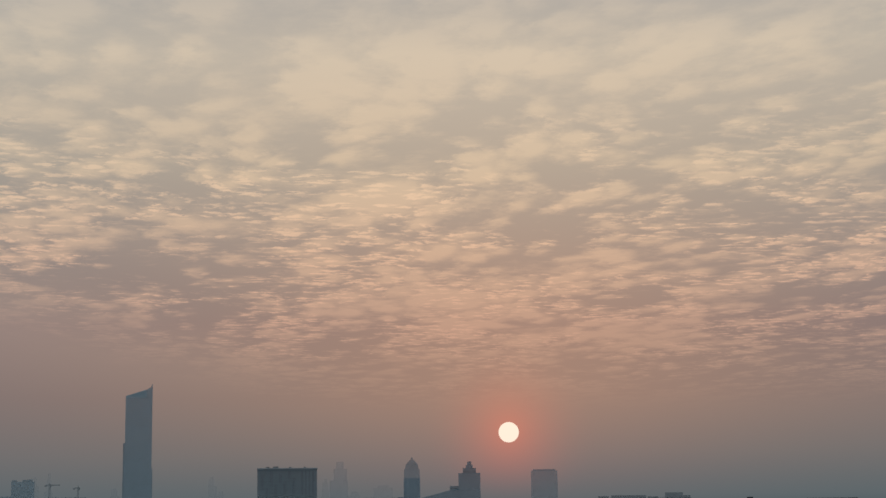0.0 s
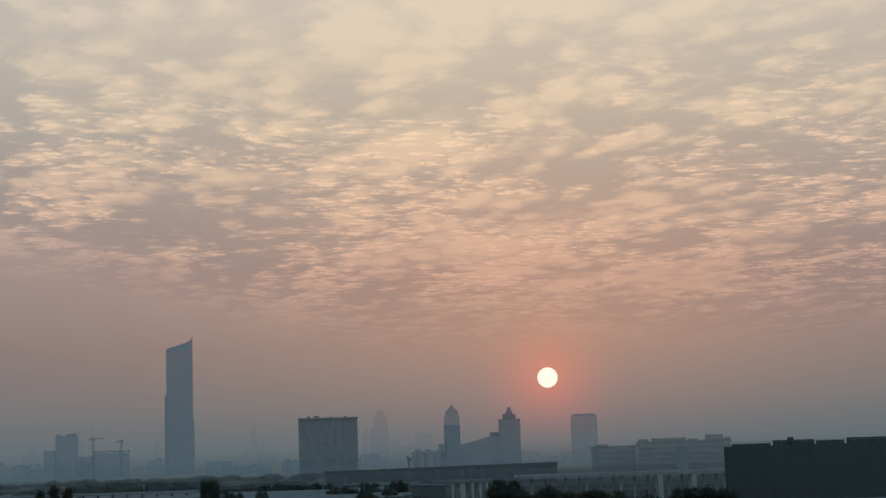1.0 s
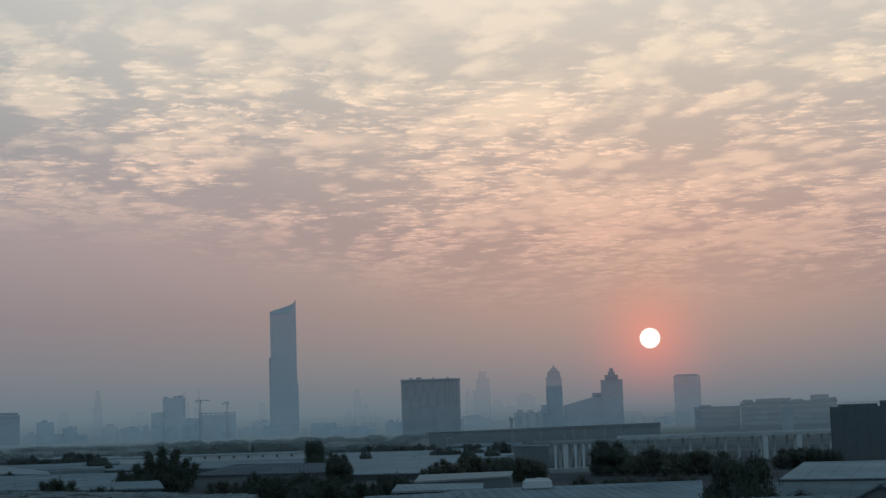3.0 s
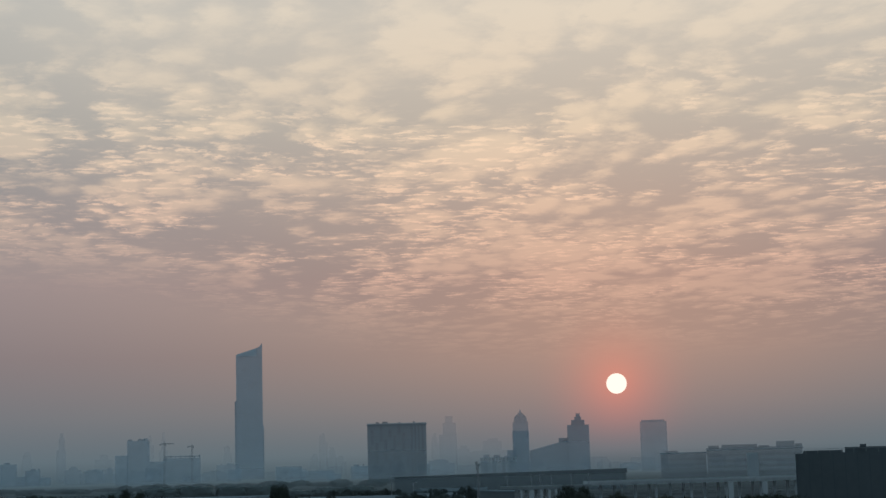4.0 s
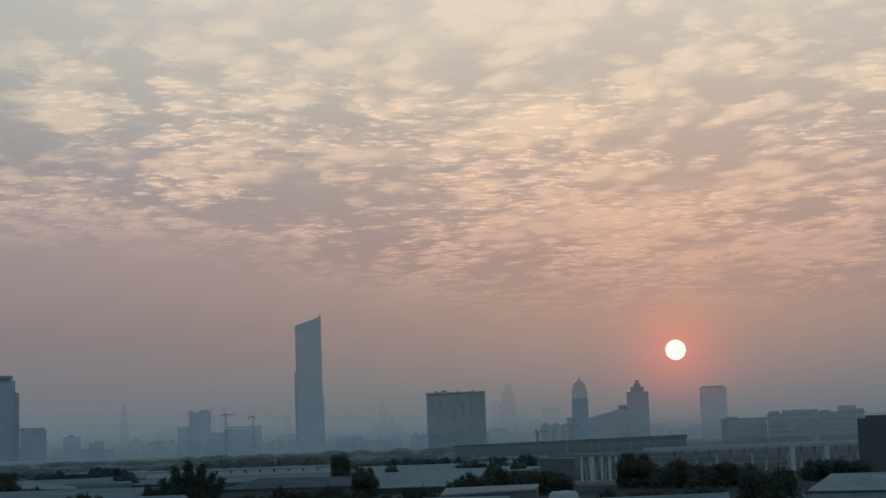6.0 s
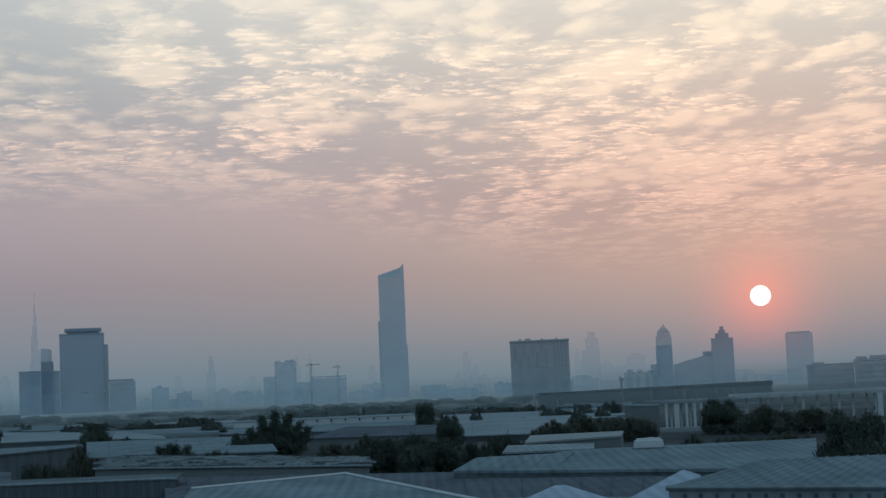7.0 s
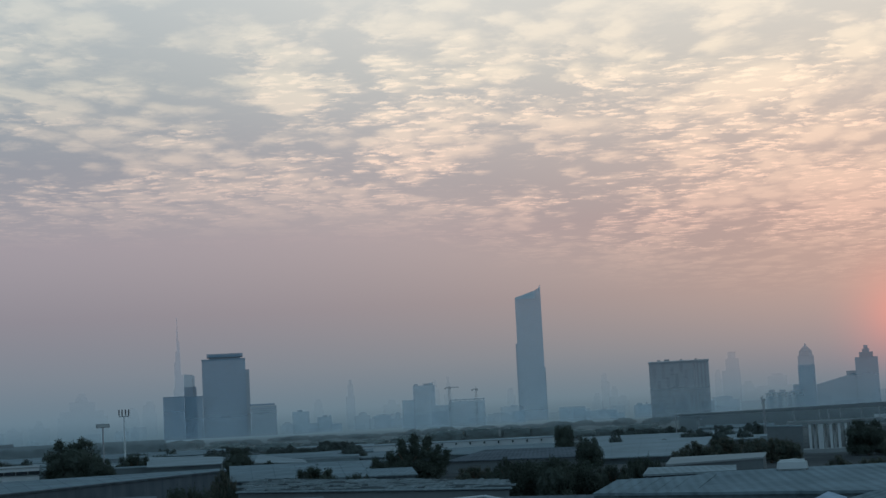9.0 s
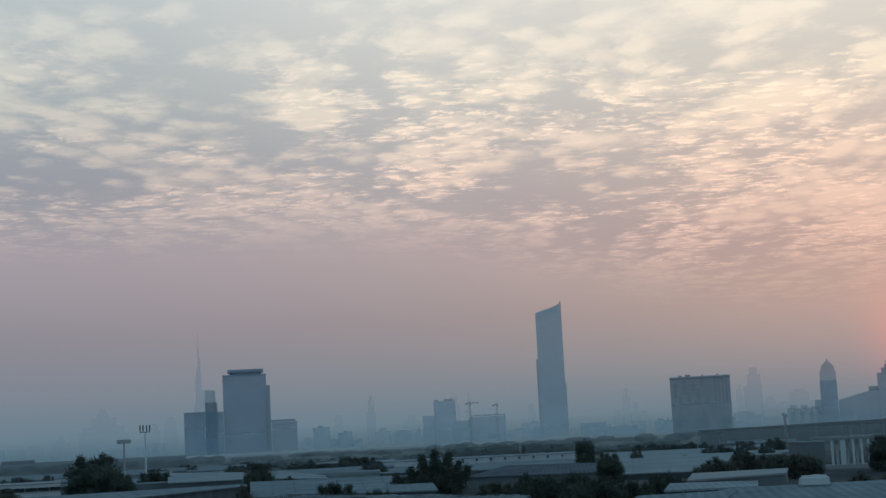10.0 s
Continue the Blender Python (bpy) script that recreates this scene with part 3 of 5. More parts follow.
def crane(az, d, el, jib, label):
    ob = base("tower_crane", az, d, label, "crane", "cranes over the building site")
    top = high(el, d)
    for x in (-1.0, 1.0):
        for y in (-1.0, 1.0):
            part("mast_chord", tube(bmesh.new(), (x, y, 0), (x, y, top), 0.28, 0.28, 4), CRANE, ob)
    lace = bmesh.new()
    z, s = 2.0, 1
    while z < top - 3:
        tube(lace, (-s, -1, z), (s, -1, z + 3), 0.16, 0.16, 4)
        tube(lace, (-s, 1, z), (s, 1, z + 3), 0.16, 0.16, 4)
        z, s = z + 3, -s
    tagged(part("lacing", lace, CRANE, ob), kind="stuff")
    arm = part("jib", box(bmesh.new(), -5, jib, -0.6, 0.6, top - 1.4, top + 0.3), CRANE, ob)
    part("counterweight", box(bmesh.new(), -7.5, -4.5, -1, 1, top - 3.0, top - 0.6), CRANE, arm)
    part("cab", box(bmesh.new(), 0.8, 2.8, -1, 1, top - 3.6, top - 1.3), CRANE, ob)
    part("peak", tube(bmesh.new(), (0, 0, top), (0, 0, top + 3.5), 0.7, 0.15, 4), CRANE, ob)


crane(-3.36, 2570, 1.07, 15, "grey tower crane with a short jib over a building site")
crane(-2.42, 2570, 0.97, 3, "grey tower crane seen end-on over a building site")
site = base("unfinished_building", -2.75, 2590, "unfinished concrete building with raised columns on its roof", "building site")
for i in range(8):
    part("roof_column", box(bmesh.new(), -26 + i * 7.4, -24.6 + i * 7.4, 14, 15.5, high(0.55, 2600), high(0.62 + 0.04 * (i % 2), 2590)), FAR1, site)
part("top_slab", box(bmesh.new(), -28, 28, 12, 32, high(0.60, 2590), high(0.635, 2590)), FAR1, site)

# domed clock tower and stepped tower with its sloping hall
D = 2700
k = D * math.pi / 180
CLOCK = facade("clock tower", (0.26, 0.315, 0.355), 0.42, None)
CLOCK_FAR = facade("domed tower", (0.27, 0.33, 0.38), 0.60, None)
clock = base("domed_tower", 8.99, D + 500, "tower with a pointed dome, pale in the haze", "tower")
k2 = (D + 500) * math.pi / 180
part("shaft", tube(bmesh.new(), (0, 0, 0), (0, 0, high(1.50, D + 500)), 0.29 * k2, 0.27 * k2, 8), CLOCK_FAR, clock)
part("drum", tube(bmesh.new(), (0, 0, high(1.50, D + 500) + 0.02), (0, 0, high(1.66, D + 500)), 0.235 * k2, 0.215 * k2, 12), CLOCK_FAR, clock)
part("dome", tube(bmesh.new(), (0, 0, high(1.66, D + 500) + 0.02), (0, 0, high(1.82, D + 500)), 0.215 * k2, 0.07 * k2, 12), CLOCK_FAR, clock)
part("finial", tube(bmesh.new(), (0, 0, high(1.82, D + 500) + 0.02), (0, 0, high(1.93, D + 500)), 0.05 * k2, 0.01 * k2, 6), CLOCK_FAR, clock)
block("slim_tower", 8.70, 9.27, 1.19, D, 25, facade("slim tower", (0.30, 0.36, 0.40), 0.50, None), "dark blue-grey slim tower with a flat top", "tower", plant=False, parapet=False, bands=16, band_material=FAINT)
block("city_block", 8.50, 8.80, 0.54, D - 20, 25, CLOCK, "dark blue-grey block with a flat roof", "building", SKY, plant=False, parapet=False)
stepped = base("stepped_tower", 11.0, D, "dark blue-grey tower with a stepped crown beside a sloping hall", "tower")
for name, x0, x1, e0, e1 in (("shaft", -0.39, 0.37, -1, 1.35), ("crown_step", -0.24, 0.22, 1.35, 1.52), ("crown_step", -0.13, 0.11, 1.52, 1.63), ("crown_cap", -0.08, 0.06, 1.63, 1.75)):
    part(name, box(bmesh.new(), x0 * k, x1 * k, 4 if e0 > 0 else 0, 26 if e0 > 0 else 30, 0 if e0 < 0 else high(e0, D) + 0.02, high(e1, D)), CLOCK, stepped)
bm = bmesh.new()
a = -1.72 * k
prism(bm, [(a, 2), (-0.38 * k, 2), (-0.38 * k, 28), (a, 28)], 0, [high(0.50, D), high(0.84, D), high(0.84, D), high(0.50, D)])
part("sloping_hall", bm, CLOCK, stepped, "hall with a sloping roof")
part("roof_step", box(bmesh.new(), -0.70 * k, -0.39 * k, 6, 20, high(0.76, D), high(0.91, D)), CLOCK, stepped)
white = block("white_block", 7.56, 8.82, 0.30, 1900, 25, facade("white block", (0.42, 0.46, 0.48), 0.42, (4.0, 4.0, 0.7)), "pale block with dark window strips under the skyline", "building", "", plant=False)
for x, e in ((-14, 0.40), (-2, 0.38), (10, 0.34)):
    part("roof_box", box(bmesh.new(), x - 3.5, x + 3.5, 3, 12, high(0.28, 1900), high(e, 1900)), FAR1, white)
for x in (-15, -5, 6, 15):
    part("window_strip", box(bmesh.new(), x - 2, x + 2, -0.2, 0.3, 3, high(0.2, 1900)), FAR1, white)

# tower on its own near the sun
right_tower = block("grey_tower", 13.13, 14.05, 1.40, 2600, 30, facade("grey tower", (0.36, 0.40, 0.43), 0.60, (3.0, 3.6, 0.85)), "plain grey tower with a low crown, hazy", "tower", plant=False, parapet=False, bands=18, band_material=FAINT)
k = 2600 * math.pi / 180
part("crown", box(bmesh.new(), -0.40 * k, 0.38 * k, 2, 26, high(1.40, 2600) + 0.02, high(1.45, 2600)), FAR1, right_tower)

# office range on the right
RANGE = facade("office range", (0.30, 0.33, 0.36), 0.48, (4.0, 3.8, 0.8))
RANGE_PALE = surface("office range bands", (0.42, 0.46, 0.48), 0.8, 0.0, 0.35, 0.5, 0.15, 0.05)
r1 = block("office_range", 13.80, 15.36, 0.28, 1250, 30, RANGE, "grey office range with a pale roof edge", "office", "office range", bands=4, band_material=facade("range glass", (0.12, 0.14, 0.16), 0.85), plant=False)
r2 = block("office_range", 15.38, 18.6, 0.42, 1230, 30, RANGE, "long grey office range with pale roof line and bays", "office", "office range", bands=4, band_material=facade("range glass two", (0.12, 0.14, 0.16), 0.85), plant=False)
k = 1240 * math.pi / 180
part("roof_edge", box(bmesh.new(), -0.8 * k, 0.8 * k, -1, 0.5, high(0.26, 1250), high(0.30, 1250)), RANGE_PALE, r1)
part("roof_edge", box(bmesh.new(), -1.63 * k, 1.63 * k, -1, 0.5, high(0.33, 1230), high(0.36, 1230)), RANGE_PALE, r2)
for i, (x0, x1, e) in enumerate(((-1.55, -1.2, 0.50), (-1.1, 0.1, 0.52), (0.15, 0.5, 0.47), (0.75, 1.35, 0.60), (1.38, 1.60, 0.50))):
    part("roof_house", box(bmesh.new(), x0 * k, x1 * k, 5, 20, high(0.40, 1230), high(e, 1230)), RANGE, r2)
part("bay", box(bmesh.new(), -0.25 * k, 0.12 * k, -2.0, 0.2, 0, high(0.22, 1230)), RANGE_PALE, r2, "pale projecting bay")
part("roof_house", box(bmesh.new(), -0.62 * k, -0.2 * k, 4, 15, high(0.25, 1250), high(0.36, 1250)), RANGE, r1)

# dark hall on the right
# a trace of transparency puts thin haze over the dark cladding
HALLM = surface("dark cladding", (0.125, 0.142, 0.15), 0.7, 0.0, 0.1, 0.5, 0.2, 0.05)
dh = base("dark_hall", 21.2, 430, "large dark grey clad hall with roof plant", "hall")
k = 430 * math.pi / 180
h = high(0.15, 430)
part("body", box(bmesh.new(), -2.85 * k, 3.5 * k, 0, 40, 0, h), HALLM, dh)
seam = part("cladding_seam", box(bmesh.new(), -0.05, 0.05, -0.06, 0.02, 0.3, h - 0.3), surface("seam", (0.09, 0.105, 0.11), 0.7), dh)
seam.location.x = -2.8 * k
for i in range(1, 16):
    again(seam, "cladding_seam", ((-2.8 + i * 0.4) * k, 0, 0))
for x0, x1, e in ((-2.6, -1.3, 0.24), (-1.2, 0.2, 0.33), (0.25, 1.2, 0.28), (-0.7, -0.5, 0.42), (1.3, 3.0, 0.35)):
    part("roof_plant", box(bmesh.new(), x0 * k, x1 * k, 3, 12, h - 0.05, high(e, 430)), HALLM, dh)
for i in range(14):
    x = (-2.5 + i * 0.4) * k
    part("rail_post", box(bmesh.new(), x - 0.04, x + 0.04, 0.5, 0.58, h - 0.02, h + 1.1), METAL, dh)
part("rail", box(bmesh.new(), -2.5 * k, 2.8 * k, 0.5, 0.58, h + 1.02, h + 1.1), METAL, dh)


# ---- raised road, long wall and columns ----
# wall and coping paled by painted haze: partly see-through materials
WALLD = surface("dark screen wall", (0.19, 0.225, 0.24), 0.85, 0.0, 0.42, 0.4, 0.15, 0.03)
wall = base("long_wall", 8.3, 900, "long low dark grey building wall below the skyline", "wall", kind="structure")
k = 900 * math.pi / 180
part("body", prism(bmesh.new(), [(-3.75 * k, 0), (4.3 * k, 0), (4.3 * k, 25), (-3.75 * k, 25)], 0, [high(-0.30, 900), high(-0.20, 900), high(-0.20, 900), high(-0.30, 900)]), WALLD, wall)
part("coping", prism(bmesh.new(), [(-3.78 * k, -0.4), (4.33 * k, -0.4), (4.33 * k, 1), (-3.78 * k, 1)], high(-0.34, 900), [high(-0.285, 900), high(-0.185, 900), high(-0.185, 900), high(-0.285, 900)]), surface("wall coping", (0.2, 0.22, 0.23), 0.85, 0.0, 0.25), wall)
bank = base("embankment", -19.0, 1150, "long low dark embankment under the hazy skyline", "embankment", kind="structure")
# bank and shelter half see-through, standing in for haze over them
part("bank", prism(bmesh.new(), [(-130, 0), (116, 0), (116, 40), (-130, 40)], 0, [9.8, 9.0, 9.0, 9.8]), surface("dark embankment", (0.15, 0.18, 0.19), 0.95, 0.0, 0.55, 0.1, 0.2, 0.02), bank)
part("shelter", box(bmesh.new(), -8, 14, 5, 12, 9.0, 11.2), surface("shelter", (0.15, 0.17, 0.18), 0.9, 0.0, 0.5), bank)

road = base("raised_road", 14.2, 520, "pale concrete raised road deck on many columns", "bridge")
k = 520 * math.pi / 180
deck = bmesh.new()
n_seg = 14
for i in range(n_seg):
    a0, a1 = -3.1 + i * 7.6 / n_seg, -3.1 + (i + 1) * 7.6 / n_seg
    y0, y1 = 10 * (1 - math.cos((a0 + 3.1) / 7.6 * 1.2)), 10 * (1 - math.cos((a1 + 3.1) / 7.6 * 1.2))
    e0, e1 = -0.66 + 0.02 * i / n_seg, -0.66 + 0.02 * (i + 1) / n_seg
    piece = bmesh.new()
    zt0, zt1 = high(e0, 520), high(e1, 520)
    v = [piece.verts.new(p) for p in ((a0 * k, y0, zt0 - 0.9), (a1 * k, y1, zt1 - 0.9), (a1 * k, y1 + 9, zt1 - 0.9), (a0 * k, y0 + 9, zt0 - 0.9),
                                      (a0 * k, y0, zt0), (a1 * k, y1, zt1), (a1 * k, y1 + 9, zt1), (a0 * k, y0 + 9, zt0))]
    for q in ((0, 1, 2, 3), (4, 5, 6, 7), (0, 1, 5, 4), (1, 2, 6, 5), (2, 3, 7, 6), (3, 0, 4, 7)):
        piece.faces.new([v[j] for j in q])
    span = part("deck_span", piece, WHITE, road)
    par = bmesh.new()
    v = [par.verts.new(p) for p in ((a0 * k, y0 - 0.3, zt0 - 0.25), (a1 * k, y1 - 0.3, zt1 - 0.25), (a1 * k, y1 + 0.1, zt1 - 0.25), (a0 * k, y0 + 0.1, zt0 - 0.25),
                                    (a0 * k, y0 - 0.3, zt0 + 0.55), (a1 * k, y1 - 0.3, zt1 + 0.55), (a1 * k, y1 + 0.1, zt1 + 0.55), (a0 * k, y0 + 0.1, zt0 + 0.55))]
    for q in ((0, 1, 2, 3), (4, 5, 6, 7), (0, 1, 5, 4), (1, 2, 6, 5), (2, 3, 7, 6), (3, 0, 4, 7)):
        par.faces.new([v[j] for j in q])
    part("parapet", par, WHITE, span, "pale parapet")
col = part("column", box(bmesh.new(), -0.42, 0.42, -0.42, 0.42, 0, high(-0.66, 520) - 0.85, 0.08), WHITE, road)
col.location = (-3.0 * k, 3, 0)
for i in range(1, 19):
    a = -3.0 + i * 0.40 + 0.07 * (i % 3)
    again(col, "column", (a * k, 3 + 10 * (1 - math.cos((a + 3.1) / 7.6 * 1.2)) + (i % 3) * 2.0, 0))
col2 = part("pier", box(bmesh.new(), -0.8, 0.8, -0.6, 0.6, 0, high(-0.66, 520) - 0.85, 0.1), WHITE, road)
col2.location = (1.95 * k, 0.4, 0)
again(col2, "pier", (3.1 * k, 1.6, 0))
rail_road = base("lower_road_deck", 9.9, 500, "low pale road deck beside the columns", "bridge")
kk = 500 * math.pi / 180
part("deck", box(bmesh.new(), -1.7 * kk, 1.5 * kk, 2, 9, high(-0.80, 500) - 0.1, high(-0.72, 500)), CONCRETE, rail_road)
post = part("column", box(bmesh.new(), -0.3, 0.3, -0.3, 0.3, 0, high(-0.80, 500)), CONCRETE, rail_road)
post.location = (0.35 * kk, 4, 0)
for a in (0.6, 0.85, 1.1, 1.35):
    again(post, "column", (a * kk, 4, 0))
for a in (-1.45, -0.6, 0.1, 0.8, 1.4):
    part("lamp_post", tube(bmesh.new(), (a * kk, 5, high(-0.73, 500)), (a * kk, 5, high(-0.30, 500)), 0.10, 0.07, 6), METAL, rail_road)

portico = base("portico", 9.48, 440, "pale concrete frame of columns under a flat beam on a plinth", "portico")
k = 440 * math.pi / 180
part("plinth", box(bmesh.new(), -0.80 * k, 0.80 * k, -2, 8, 0, high(-1.68, 440), 0.1), CONCRETE, portico)
part("beam", box(bmesh.new(), -0.60 * k, 0.76 * k, -0.4, 6, high(-0.84, 440), high(-0.74, 440), 0.05), CONCRETE, portico)
post = part("column", box(bmesh.new(), -0.33, 0.33, -0.33, 0.33, high(-1.68, 440) - 0.05, high(-0.86, 440) + 0.05, 0.05), WHITE, portico)
post.location = (-0.53 * k, 0, 0)
for a, y in ((-0.37, 4.5), (-0.22, 0), (-0.13, 0), (-0.02, 4.5), (0.17, 0), (0.29, 4.5), (0.44, 0), (0.67, 0)):
    again(post, "column", (a * k, y, 0))

# ---- masts and signs ----
mast = base("floodlight_mast", -14.62, 617, "tall pale mast with upright floodlights on a crossbar", "light mast")
z = high(0.60, 617)
part("pole", tube(bmesh.new(), (0, 0, 0), (0, 0, z), 0.36, 0.22, 12), surface("pale mast", (0.55, 0.57, 0.57), 0.6), mast)
part("crossbar", box(bmesh.new(), -1.9, 1.9, -0.2, 0.2, z, z + 0.35), METAL, mast)
for x in (-1.75, -0.65, 0.6, 1.75):
    lamp = part("floodlight", box(bmesh.new(), x - 0.22, x + 0.22, -0.4, 0.3, z + 0.6, z + 2.7, 0.06), DARK, mast)
    part("bracket", tube(bmesh.new(), (x, 0, z + 0.2), (x, 0, z + 0.9), 0.12, 0.12, 6), METAL, lamp)
sign = base("billboard", -15.34, 700, "small wide sign board on a grey pole", "sign")
part("pole", tube(bmesh.new(), (0, 0.2, 0), (0, 0.2, high(0.28, 700)), 0.35, 0.3, 10), METAL, sign)
board = part("board", box(bmesh.new(), -2.8, 2.8, -0.35, 0.35, high(0.26, 700), high(0.39, 700), 0.05), surface("sign board", (0.22, 0.24, 0.25), 0.7), sign)
part("panel", box(bmesh.new(), -2.5, 2.5, -0.40, -0.34, high(0.275, 700), high(0.375, 700)), surface("sign panel", (0.36, 0.37, 0.37), 0.6), board)
part("finial", tube(bmesh.new(), (0, 0, high(0.38, 700)), (0, 0, high(0.44, 700)), 0.15, 0.08, 6), METAL, sign)
radio = base("antenna_mast", 7.46, 600, "slim dark lattice antenna mast with small aerials", "antenna mast")
z = high(0.10, 600)
for x, y in ((-0.3, -0.2), (0.3, -0.2), (0, 0.35)):
    part("leg", tube(bmesh.new(), (x * 1.4, y * 1.4, 0), (x, y, z), 0.12, 0.1, 5), METAL, radio)
lace = bmesh.new()
for i in range(12):
    tube(lace, (-0.38, -0.2, i * z / 12), (0.35, -0.2, (i + 1) * z / 12), 0.06, 0.06, 4)
tagged(part("lacing", lace, METAL, radio), kind="stuff")
for x, zz, s in ((-0.6, z - 0.4, 0.5), (0.55, z - 0.9, 0.45), (-0.5, z - 1.9, 0.4)):
    part("aerial", box(bmesh.new(), x - s / 2, x + s / 2, -0.4, -0.2, zz, zz + s * 2.2, 0.04), METAL, radio)
part("top_rod", tube(bmesh.new(), (0, 0, z), (-0.25, 0, high(0.23, 600)), 0.09, 0.05, 5), METAL, radio)
for az, d, el in ((4.45, 620, -0.28), (9.6, 620, -0.35), (5.2, 700, -0.5)):
    pole = base("street_lamp", az, d, "thin pale street lamp post beside the road", "street lamp", "street lamps")
    part("post", tube(bmesh.new(), (0, 0, 0), (0, 0, high(el, d)), 0.2, 0.12, 8), METAL, pole)
    part("arm", tube(bmesh.new(), (0, 0, high(el, d) - 0.1), (1.2, 0, high(el, d) + 0.15), 0.08, 0.06, 6), METAL, pole)
    part("lamp_head", box(bmesh.new(), 1.0, 1.8, -0.15, 0.15, high(el, d) + 0.08, high(el, d) + 0.24, 0.03), METAL, pole)


# ---- sheds ----
def at_mix(c, s, t):
    """A point of a four-cornered sheet (near left, near right, far right, far left), s across, t away."""
    return (c[0] * (1 - s) + c[1] * s) * (1 - t) + (c[3] * (1 - s) + c[2] * s) * t


def shed(name, corners, roof, walls, label, ribs=0.0, group="sheds", rough=0.0, edge=None, category="shed", wall_ribs=0.0):
    """A shed under one sloping sheet roof; the corners are bearing, distance and height. ribs: metres between the seams of the sheet."""
    c = [spot(*q) for q in corners]
    mid = sum(c, Vector()) / 4
    ob = tagged(new(name), label, category, group)
    ob.location = (mid.x, mid.y, 0)
    c = [q - Vector((mid.x, mid.y, 0)) for q in c]
    bm = bmesh.new()
    prism(bm, [(q.x * 0.985, q.y * 0.985) for q in c], 0, [q.z - 0.3 for q in c])
    part("wall", bm, walls, ob)
    bm = bmesh.new()
    nx, ny = (26, 12) if rough else (6, 4)
    grid = {}
    for i in range(nx + 1):
        for j in range(ny + 1):
            p = at_mix(c, i / nx, j / ny)
            inner = 0 < i < nx and 0 < j < ny
            lump = rough * (noise.noise(p * 0.23) + 0.6 * noise.noise(p * 0.7)) if rough and inner else 0.0
            grid[i, j] = bm.verts.new(p + Vector((0, 0, lump)))
    for i in range(nx):
        for j in range(ny):
            bm.faces.new((grid[i, j], grid[i + 1, j], grid[i + 1, j + 1], grid[i, j + 1]))
    res = bmesh.ops.extrude_face_region(bm, geom=bm.faces[:])
    bmesh.ops.translate(bm, verts=[v for v in res["geom"] if isinstance(v, bmesh.types.BMVert)], vec=(0, 0, -0.28))
    part("roof_sheet", bm, roof, ob)
    if ribs:
        span = (c[1] - c[0]).length
        for i in range(1, int(span / ribs)):
            s = i * ribs / span
            a, b = at_mix(c, s, 0.002), at_mix(c, s, 0.998)
            up = Vector((0, 0, 0.05))
            part("seam", tube(bmesh.new(), a + up * 0.2, b + up * 0.2, 0.07, 0.07, 4), roof, ob)
    if wall_ribs:
        span = (c[1] - c[0]).length
        out = Vector((-c[0].x - mid.x, -c[0].y - mid.y, 0)).normalized() * 0.04
        for i in range(1, int(span / wall_ribs)):
            p = at_mix([q * 0.985 for q in c], i * wall_ribs / span, 0) + out
            part("wall_rib", box(bmesh.new(), p.x - 0.11, p.x + 0.11, p.y - 0.10, p.y + 0.05, 0.1, p.z - 0.34), STEEL_DARK, ob)
    if edge:
        bm = bmesh.new()
        tube(bm, c[0] + Vector((0, 0, -0.05)), c[1] + Vector((0, 0, -0.05)), 0.16, 0.16, 6)
        part("eaves_trim", bm, edge, ob, "pale eaves trim")
    return ob


def gable(name, az, d, width, eave, peak, depth, roof, front, label, turn=0.0, group="gabled sheds"):
    ob = base(name, az, d, label, "shed", group, turn)
    w = width / 2
    bm = bmesh.new()
    v = [bm.verts.new((x, y, z)) for y in (0.05, depth - 0.05) for x, z in ((-w, 0), (w, 0), (w, eave), (0, peak), (-w, eave))]
    bm.faces.new(v[:5])
    bm.faces.new(v[5:])
    for i in range(5):
        bm.faces.new((v[i], v[(i + 1) % 5], v[5 + (i + 1) % 5], v[5 + i]))
    part("wall", bm, front, ob)
    for s in (-1, 1):
        bm = bmesh.new()
        q = [(0, -0.3, peak + 0.03), (s * (w + 0.3), -0.3, eave - 0.1), (s * (w + 0.3), depth + 0.3, eave - 0.1), (0, depth + 0.3, peak + 0.03)]
        low = [bm.verts.new(p) for p in q]
        top = [bm.verts.new((p[0], p[1], p[2] + 0.16)) for p in q]
        bm.faces.new(low)
        bm.faces.new(top)
        for i in range(4):
            bm.faces.new((low[i], low[(i + 1) % 4], top[(i + 1) % 4], top[i]))
        part("roof_sheet", bm, roof, ob)
        for i in range(1, max(2, int(depth / 1.5))):
            y = i * 1.5
            if y < depth:
                part("seam", tube(bmesh.new(), (0, y, peak + 0.2), (s * (w + 0.3), y, eave + 0.07), 0.05, 0.05, 4), roof, ob)
    part("ridge_cap", tube(bmesh.new(), (0, -0.35, peak + 0.18), (0, depth + 0.35, peak + 0.18), 0.14, 0.14, 6), roof, ob)
    return ob


shed("ribbed_shed", [(8.8, 108, 7.05), (17.6, 103, 6.95), (18.6, 119, 8.2), (12.0, 119, 8.0)], STEEL_BLUE, STEEL_PALE, "shed with a ribbed blue-grey metal roof and ribbed walls", 0.85, edge=STEEL_PALE, wall_ribs=1.1)
shed("wide_shed", [(1.44, 161, 6.0), (14.0, 143, 6.0), (13.95, 178, 7.15), (5.6, 171, 7.15)], STEEL_BLUE, STEEL_GREY, "wide shed with a pale weathered metal roof", 0.0)
